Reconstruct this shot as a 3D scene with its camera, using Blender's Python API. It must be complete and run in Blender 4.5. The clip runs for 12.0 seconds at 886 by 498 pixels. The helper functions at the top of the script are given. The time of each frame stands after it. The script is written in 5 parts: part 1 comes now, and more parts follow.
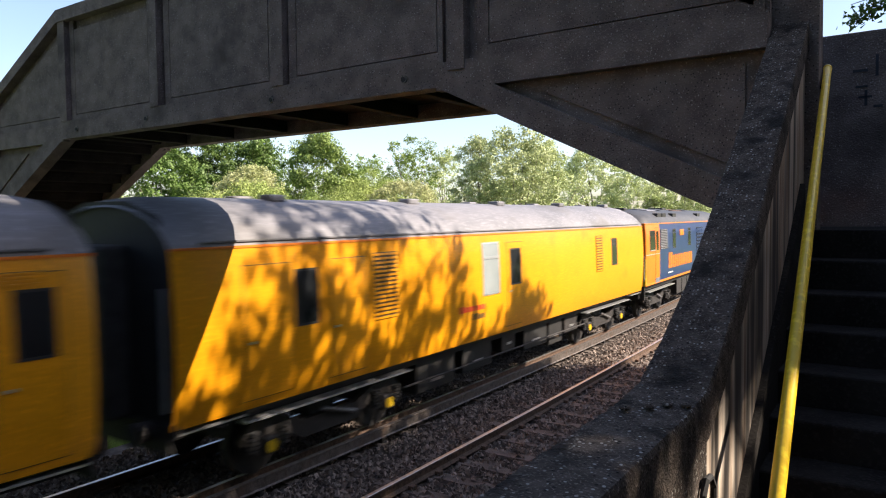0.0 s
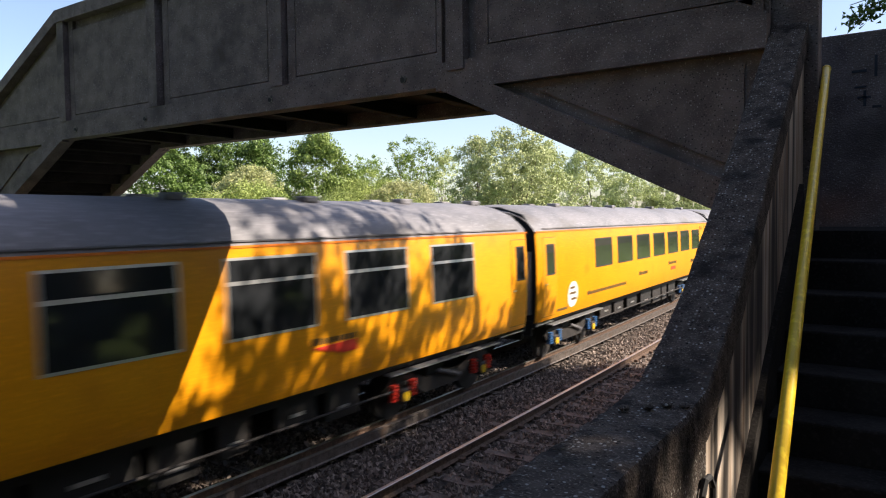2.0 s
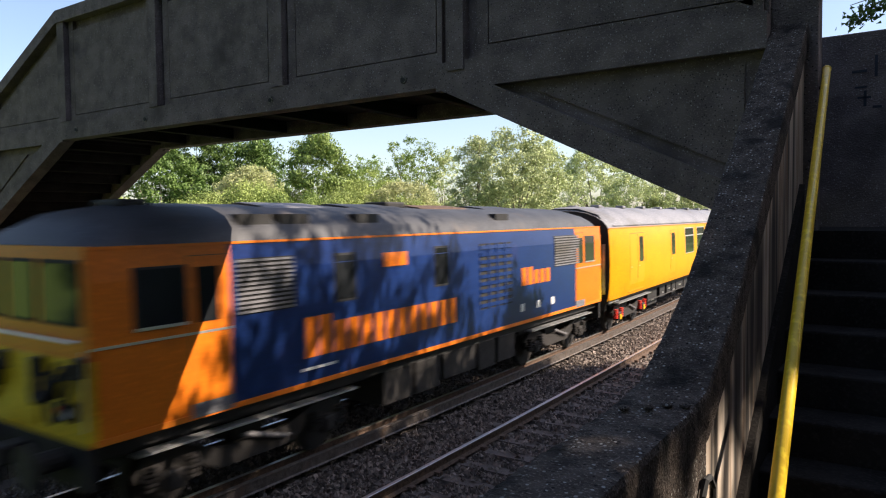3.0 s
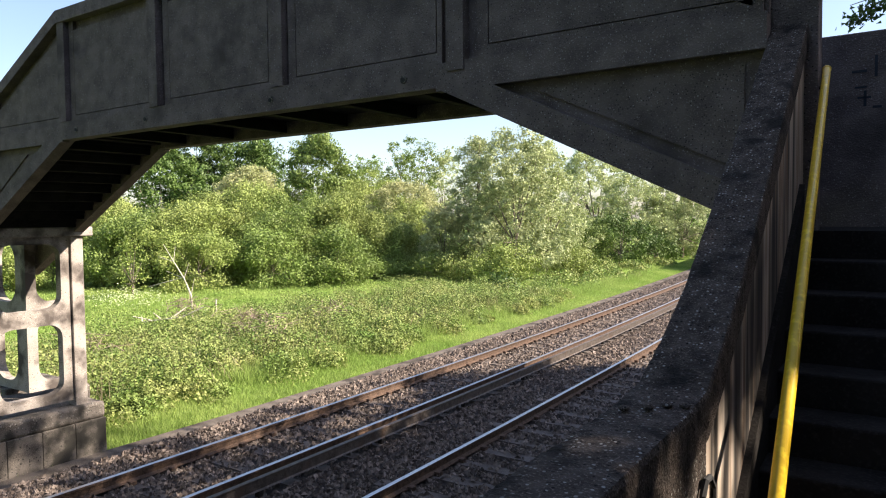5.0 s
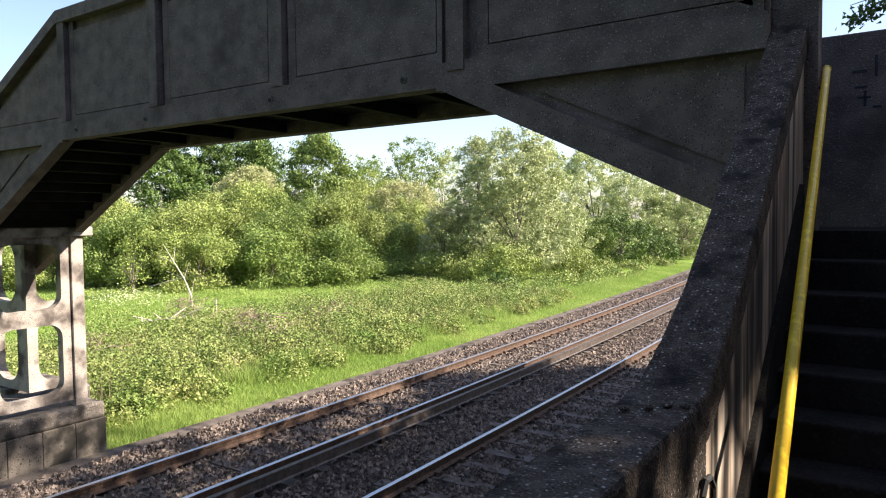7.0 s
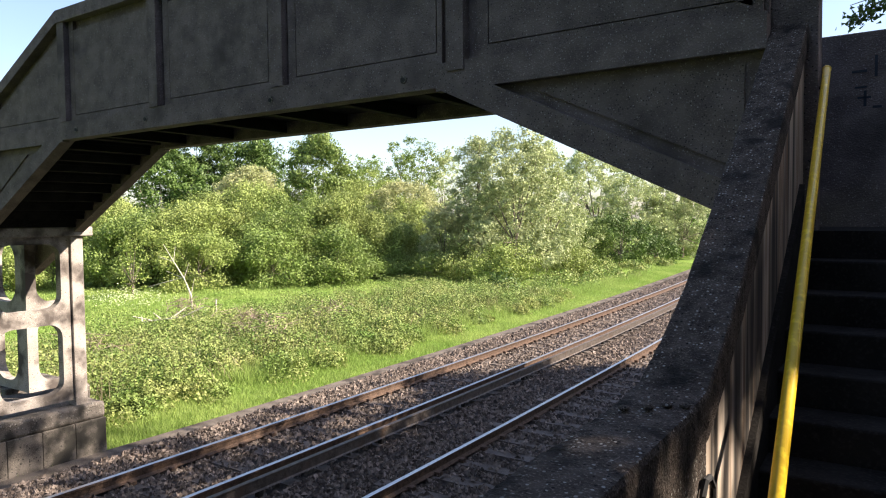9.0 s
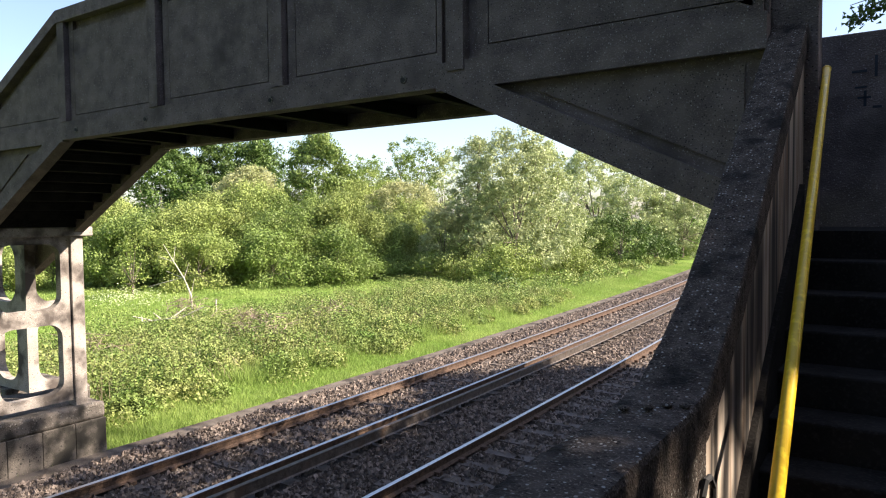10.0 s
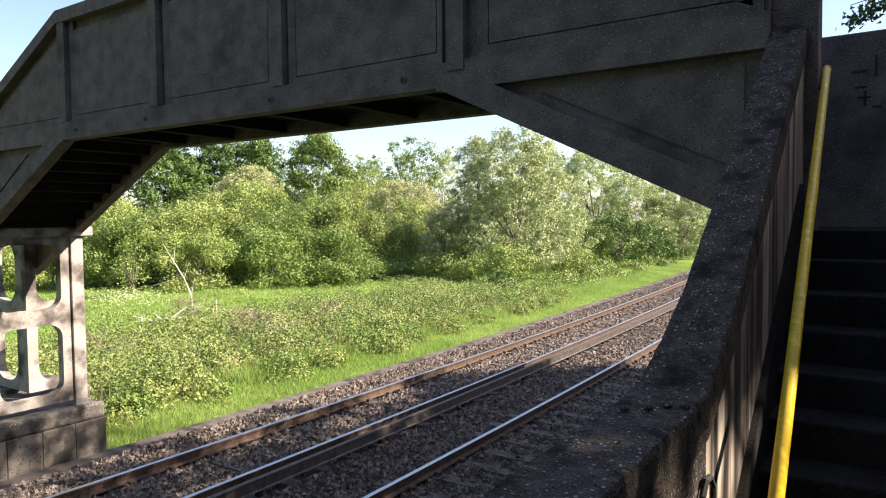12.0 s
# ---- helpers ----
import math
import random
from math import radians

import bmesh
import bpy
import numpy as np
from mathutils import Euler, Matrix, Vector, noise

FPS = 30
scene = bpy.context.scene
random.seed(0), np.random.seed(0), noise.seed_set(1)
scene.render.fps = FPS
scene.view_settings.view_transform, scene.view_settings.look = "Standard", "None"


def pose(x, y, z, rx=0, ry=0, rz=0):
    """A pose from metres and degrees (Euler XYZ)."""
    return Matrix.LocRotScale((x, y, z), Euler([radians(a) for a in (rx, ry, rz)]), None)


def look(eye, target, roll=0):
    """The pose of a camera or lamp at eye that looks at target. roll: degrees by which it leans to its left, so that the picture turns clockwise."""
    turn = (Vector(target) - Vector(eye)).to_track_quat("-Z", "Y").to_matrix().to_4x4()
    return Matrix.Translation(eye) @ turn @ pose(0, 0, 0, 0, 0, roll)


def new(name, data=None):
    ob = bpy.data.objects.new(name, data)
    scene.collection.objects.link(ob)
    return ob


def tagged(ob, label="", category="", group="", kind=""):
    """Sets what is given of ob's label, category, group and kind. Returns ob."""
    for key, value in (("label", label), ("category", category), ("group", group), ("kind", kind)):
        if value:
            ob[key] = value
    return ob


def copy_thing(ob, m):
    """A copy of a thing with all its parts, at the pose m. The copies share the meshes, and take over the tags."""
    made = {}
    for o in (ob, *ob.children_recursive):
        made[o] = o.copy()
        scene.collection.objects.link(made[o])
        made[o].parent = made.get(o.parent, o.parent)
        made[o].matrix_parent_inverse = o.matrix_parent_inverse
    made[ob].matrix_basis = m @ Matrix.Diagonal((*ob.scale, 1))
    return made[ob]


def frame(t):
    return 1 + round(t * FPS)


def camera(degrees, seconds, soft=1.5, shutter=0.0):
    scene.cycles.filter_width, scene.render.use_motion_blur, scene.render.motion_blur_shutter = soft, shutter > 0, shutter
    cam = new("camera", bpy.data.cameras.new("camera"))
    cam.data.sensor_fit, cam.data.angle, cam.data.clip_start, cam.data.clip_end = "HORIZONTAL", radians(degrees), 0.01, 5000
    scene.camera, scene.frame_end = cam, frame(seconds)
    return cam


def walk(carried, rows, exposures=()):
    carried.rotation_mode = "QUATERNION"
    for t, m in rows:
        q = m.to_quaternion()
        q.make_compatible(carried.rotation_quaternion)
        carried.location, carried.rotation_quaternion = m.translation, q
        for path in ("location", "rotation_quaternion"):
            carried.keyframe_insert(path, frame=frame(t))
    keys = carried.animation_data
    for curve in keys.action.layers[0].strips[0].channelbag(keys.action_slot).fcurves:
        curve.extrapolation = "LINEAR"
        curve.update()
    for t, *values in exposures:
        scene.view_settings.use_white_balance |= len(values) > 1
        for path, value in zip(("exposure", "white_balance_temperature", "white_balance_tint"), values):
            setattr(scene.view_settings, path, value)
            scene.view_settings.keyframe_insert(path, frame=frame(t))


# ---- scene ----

# camera: stands on the lower landing of the near stair, trembles a little as the train passes
cam = camera(65.58, 12.0, soft=1.1, shutter=0.2)


def view(dx, dy):
    return pose(8.315, 0.0, 3.530, 87.481 + 0.047 * dy, 0, 33.672 + 0.047 * dx) @ pose(0, 0, 0, 0, 0, -0.63)


walk(cam, [(0.0, view(1.0, -1.0)), (0.2, view(0.3, -0.5)), (0.5, view(-1.4, -1.0)), (1.0, view(-3.0, -3.0)),
           (1.5, view(-3.4, -3.0)), (2.0, view(-0.4, -0.4)), (2.5, view(0, 0)), (3.0, view(0, 0)), (12.0, view(0, 0))],
     exposures=[(0.0, 1.38, 6500, 17), (0.5, 1.22, 6500, 17), (3.2, 1.16, 6500, 17), (5.0, 1.34, 6500, 17), (6.0, 1.43, 6500, 17), (12.0, 1.43, 6500, 17)])

# light: afternoon sun from beyond the bridge on the camera's side of the line
SUN = Vector((1.07, 0.51, 1.0)).normalized()
sun = new("sun", bpy.data.lights.new("sun", "SUN"))
sun.data.energy, sun.data.angle, sun.data.color = 5.0, radians(0.55), (1.0, 0.90, 0.73)
sun.matrix_world = look(SUN * 50, (0, 0, 0))
world = bpy.data.worlds.new("sky")
scene.world = world
world.use_nodes = True
wn = world.node_tree
sky = wn.nodes.new("ShaderNodeTexSky")
sky.sky_type, sky.sun_disc = "NISHITA", False
sky.sun_elevation = math.asin(SUN.z)
sky.sun_rotation = math.atan2(SUN.x, SUN.y)
sky.air_density, sky.dust_density, sky.ozone_density = 1.0, 1.3, 1.0
wn.nodes["Background"].inputs["Strength"].default_value = 0.104
wn.links.new(sky.outputs["Color"], wn.nodes["Background"].inputs["Color"])


# ---- materials ----
def material(name, a, b, scale=8.0, rough=0.8, metal=0.0, bump=0.0, fine=60.0, stain=None, stain_scale=1.2, stain_at=0.55,
             island=0.0, piece=0.0, translucent=0.0, spec=0.5, stretch=(1, 1, 1), speck=1.35, fine_at=0.52,
             grit=None):
    """Two colours mixed by coarse and fine noise, a stain colour at large scale, and bump."""
    m = bpy.data.materials.new(name)
    m.use_nodes = True
    t = m.node_tree
    bs = t.nodes["Principled BSDF"]
    bs.inputs["Roughness"].default_value, bs.inputs["Metallic"].default_value = rough, metal
    bs.inputs["Specular IOR Level"].default_value = spec
    co = t.nodes.new("ShaderNodeTexCoord")
    mp = t.nodes.new("ShaderNodeMapping")
    mp.inputs["Scale"].default_value = stretch
    t.links.new(co.outputs["Object"], mp.inputs["Vector"])

    def noise_node(s, detail=4.0):
        n = t.nodes.new("ShaderNodeTexNoise")
        n.inputs["Scale"].default_value, n.inputs["Detail"].default_value = s, detail
        t.links.new(mp.outputs["Vector"], n.inputs["Vector"])
        return n

    def mix(fac, c1, c2):
        n = t.nodes.new("ShaderNodeMix")
        n.data_type = "RGBA"
        if isinstance(fac, float):
            n.inputs["Factor"].default_value = fac
        else:
            t.links.new(fac, n.inputs["Factor"])
        for socket, c in ((n.inputs["A"], c1), (n.inputs["B"], c2)):
            if isinstance(c, tuple):
                socket.default_value = (*c, 1)
            else:
                t.links.new(c, socket)
        return n.outputs["Result"]

    def ramp(fac, lo, hi):
        n = t.nodes.new("ShaderNodeMapRange")
        n.inputs["From Min"].default_value, n.inputs["From Max"].default_value = lo, hi
        t.links.new(fac, n.inputs["Value"])
        return n.outputs["Result"]

    n1 = noise_node(scale)
    col = mix(ramp(n1.outputs["Fac"], 0.35, 0.65), a, b)
    if fine:
        n2 = noise_node(fine, 2.0)
        col = mix(ramp(n2.outputs["Fac"], fine_at, fine_at + 0.2), col, tuple(min(1, c * speck) for c in b))
    if grit:
        # aggregate grains and small pits: a share of the cells of a random pattern shows as round light or dark dots
        size, light, dark, share = grit
        vo = t.nodes.new("ShaderNodeTexVoronoi")
        vo.inputs["Scale"].default_value = size
        t.links.new(mp.outputs["Vector"], vo.inputs["Vector"])
        sp = t.nodes.new("ShaderNodeSeparateColor")
        t.links.new(vo.outputs["Color"], sp.inputs["Color"])
        spot = ramp(vo.outputs["Distance"], 0.42, 0.26)
        for channel, shade_to in (("Red", light), ("Green", dark)):
            mu = t.nodes.new("ShaderNodeMath")
            mu.operation = "MULTIPLY"
            t.links.new(spot, mu.inputs[0])
            t.links.new(ramp(sp.outputs[channel], 1 - share, 1.0 - share * 0.5), mu.inputs[1])
            col = mix(mu.outputs["Value"], col, shade_to)
    if stain:
        n3 = noise_node(stain_scale, 6.0)
        col = mix(ramp(n3.outputs["Fac"], stain_at, stain_at + 0.15), col, stain)
    for k, node, socket in ((island, "ShaderNodeNewGeometry", "Random Per Island"), (piece, "ShaderNodeObjectInfo", "Random")):
        if k:
            hs = t.nodes.new("ShaderNodeHueSaturation")
            mr = t.nodes.new("ShaderNodeMapRange")
            mr.inputs["To Min"].default_value, mr.inputs["To Max"].default_value = 1 - k, 1 + k
            t.links.new(t.nodes.new(node).outputs[socket], mr.inputs["Value"])
            t.links.new(mr.outputs["Result"], hs.inputs["Value"])
            t.links.new(col, hs.inputs["Color"])
            col = hs.outputs["Color"]
    t.links.new(col, bs.inputs["Base Color"])
    if bump:
        bn = t.nodes.new("ShaderNodeBump")
        bn.inputs["Strength"].default_value, bn.inputs["Distance"].default_value = bump, 0.01
        t.links.new((n2 if fine else n1).outputs["Fac"], bn.inputs["Height"])
        t.links.new(bn.outputs["Normal"], bs.inputs["Normal"])
    if translucent:
        tr = t.nodes.new("ShaderNodeBsdfTranslucent")
        t.links.new(col, tr.inputs["Color"])
        ms = t.nodes.new("ShaderNodeMixShader")
        ms.inputs["Fac"].default_value = translucent
        t.links.new(bs.outputs["BSDF"], ms.inputs[1])
        t.links.new(tr.outputs["BSDF"], ms.inputs[2])
        t.links.new(ms.outputs["Shader"], t.nodes["Material Output"].inputs["Surface"])
    return m


M = dict(
    concrete=material("dark weathered concrete", (0.138, 0.110, 0.100), (0.222, 0.177, 0.160), 5.0, 0.9, bump=0.9, fine=85, stain=(0.095, 0.078, 0.071), stain_scale=1.8, stain_at=0.58, speck=1.7, fine_at=0.58, spec=0.25, grit=(70, (0.40, 0.36, 0.33), (0.055, 0.047, 0.043), 0.13)),
    pale=material("pale concrete", (0.30, 0.265, 0.235), (0.44, 0.395, 0.35), 3.0, 0.9, bump=0.3, fine=90, stain=(0.10, 0.085, 0.075), stain_scale=2.3, stain_at=0.46, spec=0.3, grit=(45, (0.5, 0.46, 0.42), (0.10, 0.09, 0.08), 0.15)),
    plinth=material("stained block concrete", (0.085, 0.074, 0.062), (0.20, 0.175, 0.15), 4.0, 0.9, bump=0.5, fine=70, stain=(0.045, 0.042, 0.035), stain_scale=2.6, stain_at=0.47, spec=0.3, grit=(30, (0.32, 0.30, 0.26), (0.03, 0.03, 0.026), 0.25)),
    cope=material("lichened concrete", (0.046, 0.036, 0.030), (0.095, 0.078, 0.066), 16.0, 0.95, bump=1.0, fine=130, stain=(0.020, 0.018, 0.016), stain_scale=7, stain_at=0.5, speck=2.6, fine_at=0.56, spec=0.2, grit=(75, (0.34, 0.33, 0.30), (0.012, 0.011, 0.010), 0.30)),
    streak=material("streaked concrete", (0.22, 0.135, 0.080), (0.56, 0.48, 0.39), 13.0, 0.9, bump=0.4, fine=60, stain=(0.05, 0.042, 0.035), stain_scale=7.5, stain_at=0.46, stretch=(1, 1, 0.05)),
    # shaded copy of the concrete: stair and soffit shade put into the colour
    step=material("shade-darkened concrete", (0.016, 0.014, 0.013), (0.030, 0.027, 0.024), 5.0, 0.95, bump=0.4, spec=0.12),
    handrail=material("yellow rail paint", (0.74, 0.47, 0.02), (0.80, 0.53, 0.03), 4.0, 0.4, bump=0.05, fine=30, stain=(0.45, 0.33, 0.05), stain_scale=9, stain_at=0.66),
    # bed colour kept near black to give shade in the gaps between stones
    ballast=material("ballast bed darkened as gap shade", (0.022, 0.018, 0.015), (0.05, 0.041, 0.036), 30.0, 0.95, bump=1.0, fine=55, spec=0.2),
    stone=material("ballast stone", (0.105, 0.081, 0.068), (0.215, 0.178, 0.152), 12.0, 0.9, fine=0, island=0.6, spec=0.2),
    sleeper=material("concrete sleeper", (0.085, 0.070, 0.060), (0.15, 0.125, 0.11), 6.0, 0.9, bump=0.4, stain=(0.06, 0.045, 0.035), stain_scale=3, spec=0.25),
    rail_top=material("polished steel", (0.50, 0.49, 0.48), (0.62, 0.61, 0.60), 20.0, 0.40, metal=1.0, fine=0),
    rust=material("rusty steel", (0.055, 0.036, 0.027), (0.125, 0.082, 0.058), 14.0, 0.85, bump=0.4, spec=0.25),
    third=material("conductor rail steel", (0.056, 0.046, 0.040), (0.125, 0.105, 0.092), 10.0, 0.6, metal=0.2, bump=0.2, stain=(0.10, 0.065, 0.045), stain_scale=4, spec=0.3),
    soil=material("grassy soil", (0.10, 0.165, 0.03), (0.17, 0.25, 0.05), 1.5, 0.95, bump=0.6, fine=20, stain=(0.11, 0.12, 0.045), stain_scale=0.5, stain_at=0.6, spec=0.1),
    path=material("cess path", (0.075, 0.062, 0.052), (0.15, 0.128, 0.108), 4.0, 0.95, bump=0.6, stain=(0.05, 0.042, 0.035), stain_scale=1.6, stain_at=0.5, spec=0.2),
    grass=material("grass blade", (0.24, 0.36, 0.082), (0.37, 0.465, 0.14), 0.4, 0.6, fine=0, island=0.28, translucent=0.45, spec=0.2),
    weeds=material("bramble leaf", (0.135, 0.225, 0.048), (0.31, 0.34, 0.115), 0.9, 0.6, fine=0, island=0.35, translucent=0.16, spec=0.25),
    straw=material("dry stem", (0.24, 0.20, 0.12), (0.38, 0.32, 0.20), 3.0, 0.8, fine=0, island=0.3),
    oak=material("dark green leaf", (0.070, 0.122, 0.028), (0.125, 0.195, 0.045), 0.5, 0.5, fine=0, piece=0.15, island=0.3, translucent=0.2, spec=0.3),
    maple=material("bright green leaf", (0.145, 0.215, 0.048), (0.235, 0.315, 0.080), 0.5, 0.5, fine=0, piece=0.15, island=0.28, translucent=0.2, spec=0.3),
    sallow=material("olive leaf", (0.36, 0.39, 0.17), (0.47, 0.47, 0.24), 0.5, 0.6, fine=0, piece=0.10, island=0.25, translucent=0.3, spec=0.3),
    willow=material("grey green leaf", (0.33, 0.385, 0.165), (0.47, 0.515, 0.26), 0.6, 0.5, fine=0, piece=0.12, island=0.28, translucent=0.24, spec=0.35),
    hazel=material("mid green leaf", (0.195, 0.262, 0.062), (0.32, 0.375, 0.110), 0.5, 0.55, fine=0, piece=0.15, island=0.3, translucent=0.2, spec=0.3),
    bark=material("bark", (0.10, 0.08, 0.06), (0.20, 0.17, 0.13), 12.0, 0.95, bump=0.8, stretch=(1, 1, 0.3)),
    dead=material("bleached dead wood", (0.45, 0.40, 0.33), (0.60, 0.55, 0.47), 10.0, 0.9, bump=0.3, stretch=(1, 1, 0.3)),
    yellow=material("yellow coach paint", (0.66, 0.258, 0.003), (0.70, 0.283, 0.004), 1.2, 0.32, bump=0.02, fine=25, stain=(0.58, 0.22, 0.005), stain_scale=1.5, stain_at=0.6),
    roof=material("grey roof paint", (0.12, 0.12, 0.13), (0.185, 0.18, 0.19), 1.5, 0.55, bump=0.1, fine=20, stain=(0.11, 0.10, 0.09), stain_scale=1.0, stretch=(1, 0.5, 1)),
    loco_roof=material("dark loco roof", (0.022, 0.022, 0.024), (0.042, 0.042, 0.045), 2.0, 0.55, fine=20, stain=(0.10, 0.075, 0.055), stain_scale=0.8, stain_at=0.6),
    # black and grime, both deepened in colour for the shade under the bodies
    black=material("shade-deepened black underframe", (0.007, 0.0065, 0.006), (0.015, 0.014, 0.013), 5.0, 0.7, bump=0.2),
    grime=material("grimy shade-deepened running gear", (0.009, 0.008, 0.007), (0.026, 0.022, 0.020), 7.0, 0.75, bump=0.3),
    glass=material("dark coach glass", (0.012, 0.014, 0.016), (0.02, 0.022, 0.025), 1.0, 0.08, fine=0, spec=0.4),
    frost=material("frosted glass", (0.22, 0.25, 0.25), (0.28, 0.31, 0.31), 2.0, 0.25, fine=0),
    silver=material("aluminium", (0.60, 0.60, 0.60), (0.70, 0.70, 0.70), 8.0, 0.35, metal=0.8, fine=0),
    white=material("white paint", (0.72, 0.72, 0.70), (0.80, 0.80, 0.78), 3.0, 0.45, fine=0),
    line=material("orange lining", (0.70, 0.16, 0.01), (0.75, 0.20, 0.015), 3.0, 0.4, fine=0),
    red=material("red paint", (0.60, 0.035, 0.02), (0.65, 0.05, 0.03), 3.0, 0.4, fine=0),
    blue=material("dark blue paint", (0.006, 0.020, 0.092), (0.008, 0.026, 0.112), 1.5, 0.3, bump=0.02, fine=20, stain=(0.02, 0.03, 0.12), stain_scale=1.2, stain_at=0.62),
    orange=material("orange paint", (0.60, 0.135, 0.006), (0.65, 0.16, 0.008), 1.5, 0.35, bump=0.02, fine=20, stain=(0.45, 0.11, 0.01), stain_scale=1.5, stain_at=0.64),
    signal=material("warning yellow paint", (0.58, 0.36, 0.008), (0.62, 0.40, 0.012), 1.5, 0.4, fine=25, stain=(0.5, 0.36, 0.03), stain_scale=2, stain_at=0.6),
    spring=material("blue spring paint", (0.03, 0.11, 0.28), (0.05, 0.15, 0.33), 4.0, 0.5, fine=0),
    lamp=material("red lamp glass", (0.55, 0.02, 0.05), (0.6, 0.03, 0.06), 4.0, 0.2, fine=0),
    rubber=material("black rubber", (0.012, 0.012, 0.012), (0.025, 0.025, 0.025), 6.0, 0.8, fine=0),
    scrawl=material("faded marker", (0.03, 0.035, 0.045), (0.04, 0.045, 0.06), 9.0, 0.8, fine=0),
    umbel=material("creamy flower heads", (0.42, 0.50, 0.24), (0.58, 0.62, 0.36), 3.0, 0.8, fine=0, island=0.2, translucent=0.3, spec=0.2),
    twig=material("dead brushwood", (0.15, 0.11, 0.085), (0.34, 0.27, 0.21), 3.0, 0.9, fine=0, island=0.4, spec=0.2),
    ink=material("dark lettering", (0.10, 0.06, 0.02), (0.12, 0.07, 0.025), 4.0, 0.5, fine=0),
)


# ---- building helpers ----
def mesh_of(name, bm, mat, smooth=False):
    me = bpy.data.meshes.new(name)
    bmesh.ops.recalc_face_normals(bm, faces=bm.faces)
    bm.to_mesh(me)
    bm.free()
    me.materials.append(M[mat])
    if smooth:
        me.polygons.foreach_set("use_smooth", [True] * len(me.polygons))
    return me


def part(name, bm, mat, parent, label="", smooth=False):
    ob = new(name, mesh_of(name, bm, mat, smooth))
    ob.parent = parent
    if label:
        ob["label"] = label
    return ob


def thing(name, label, category, m=None, group="", kind=""):
    ob = tagged(new(name), label, category, group, kind)
    if m is not None:
        ob.matrix_basis = m
    return ob


def solid(name, bm, mat, label, category, kind="", group="", smooth=False):
    return tagged(new(name, mesh_of(name, bm, mat, smooth)), label, category, group, kind)


def box(bm, x0, x1, y0, y1, z0, z1, bevel=0.0):
    r = bmesh.ops.create_cube(bm, size=1.0, matrix=Matrix.Translation(((x0 + x1) / 2, (y0 + y1) / 2, (z0 + z1) / 2))
                              @ Matrix.Diagonal((abs(x1 - x0), abs(y1 - y0), abs(z1 - z0), 1)))
    if bevel:
        es = {e for v in r["verts"] for e in v.link_edges}
        bmesh.ops.bevel(bm, geom=list(es), offset=bevel, segments=2, affect="EDGES", profile=0.5)
    return bm


def cube(*a, bevel=0.0):
    return box(bmesh.new(), *a, bevel=bevel)


def prism(bm, pts, axis, a0, a1):
    """A polygon in the two other axes, pushed along axis from a0 to a1."""
    def at(u, v, w):
        return {"x": (w, u, v), "y": (u, w, v), "z": (u, v, w)}[axis]
    lo = [bm.verts.new(at(u, v, a0)) for u, v in pts]
    hi = [bm.verts.new(at(u, v, a1)) for u, v in pts]
    bm.faces.new(lo)
    bm.faces.new(hi[::-1])
    for i in range(len(pts)):
        j = (i + 1) % len(pts)
        bm.faces.new((lo[i], lo[j], hi[j], hi[i]))
    return bm


def tube(bm, a, b, r0, r1=None, n=8):
    a, b = Vector(a), Vector(b)
    r1 = r0 if r1 is None else r1
    q = (b - a).to_track_quat("Z", "Y").to_matrix()
    rings = []
    for c, r in ((a, r0), (b, r1)):
        rings.append([bm.verts.new(c + q @ Vector((r * math.cos(6.2832 * i / n), r * math.sin(6.2832 * i / n), 0))) for i in range(n)])
    for i in range(n):
        bm.faces.new((rings[0][i], rings[0][(i + 1) % n], rings[1][(i + 1) % n], rings[1][i]))
    bm.faces.new(rings[0][::-1])
    bm.faces.new(rings[1])
    return bm


def sweep(bm, pts, r, n=7):
    """One bent tube through the points."""
    pts = [Vector(p) for p in pts]
    rings = []
    for i, p in enumerate(pts):
        d = (pts[min(i + 1, len(pts) - 1)] - pts[max(i - 1, 0)]).to_track_quat("Z", "Y").to_matrix()
        rings.append([bm.verts.new(p + d @ Vector((r * math.cos(6.2832 * k / n), r * math.sin(6.2832 * k / n), 0))) for k in range(n)])
    for a, b in zip(rings, rings[1:]):
        for k in range(n):
            bm.faces.new((a[k], a[(k + 1) % n], b[(k + 1) % n], b[k]))
    bm.faces.new(rings[0][::-1])
    bm.faces.new(rings[-1])
    return bm


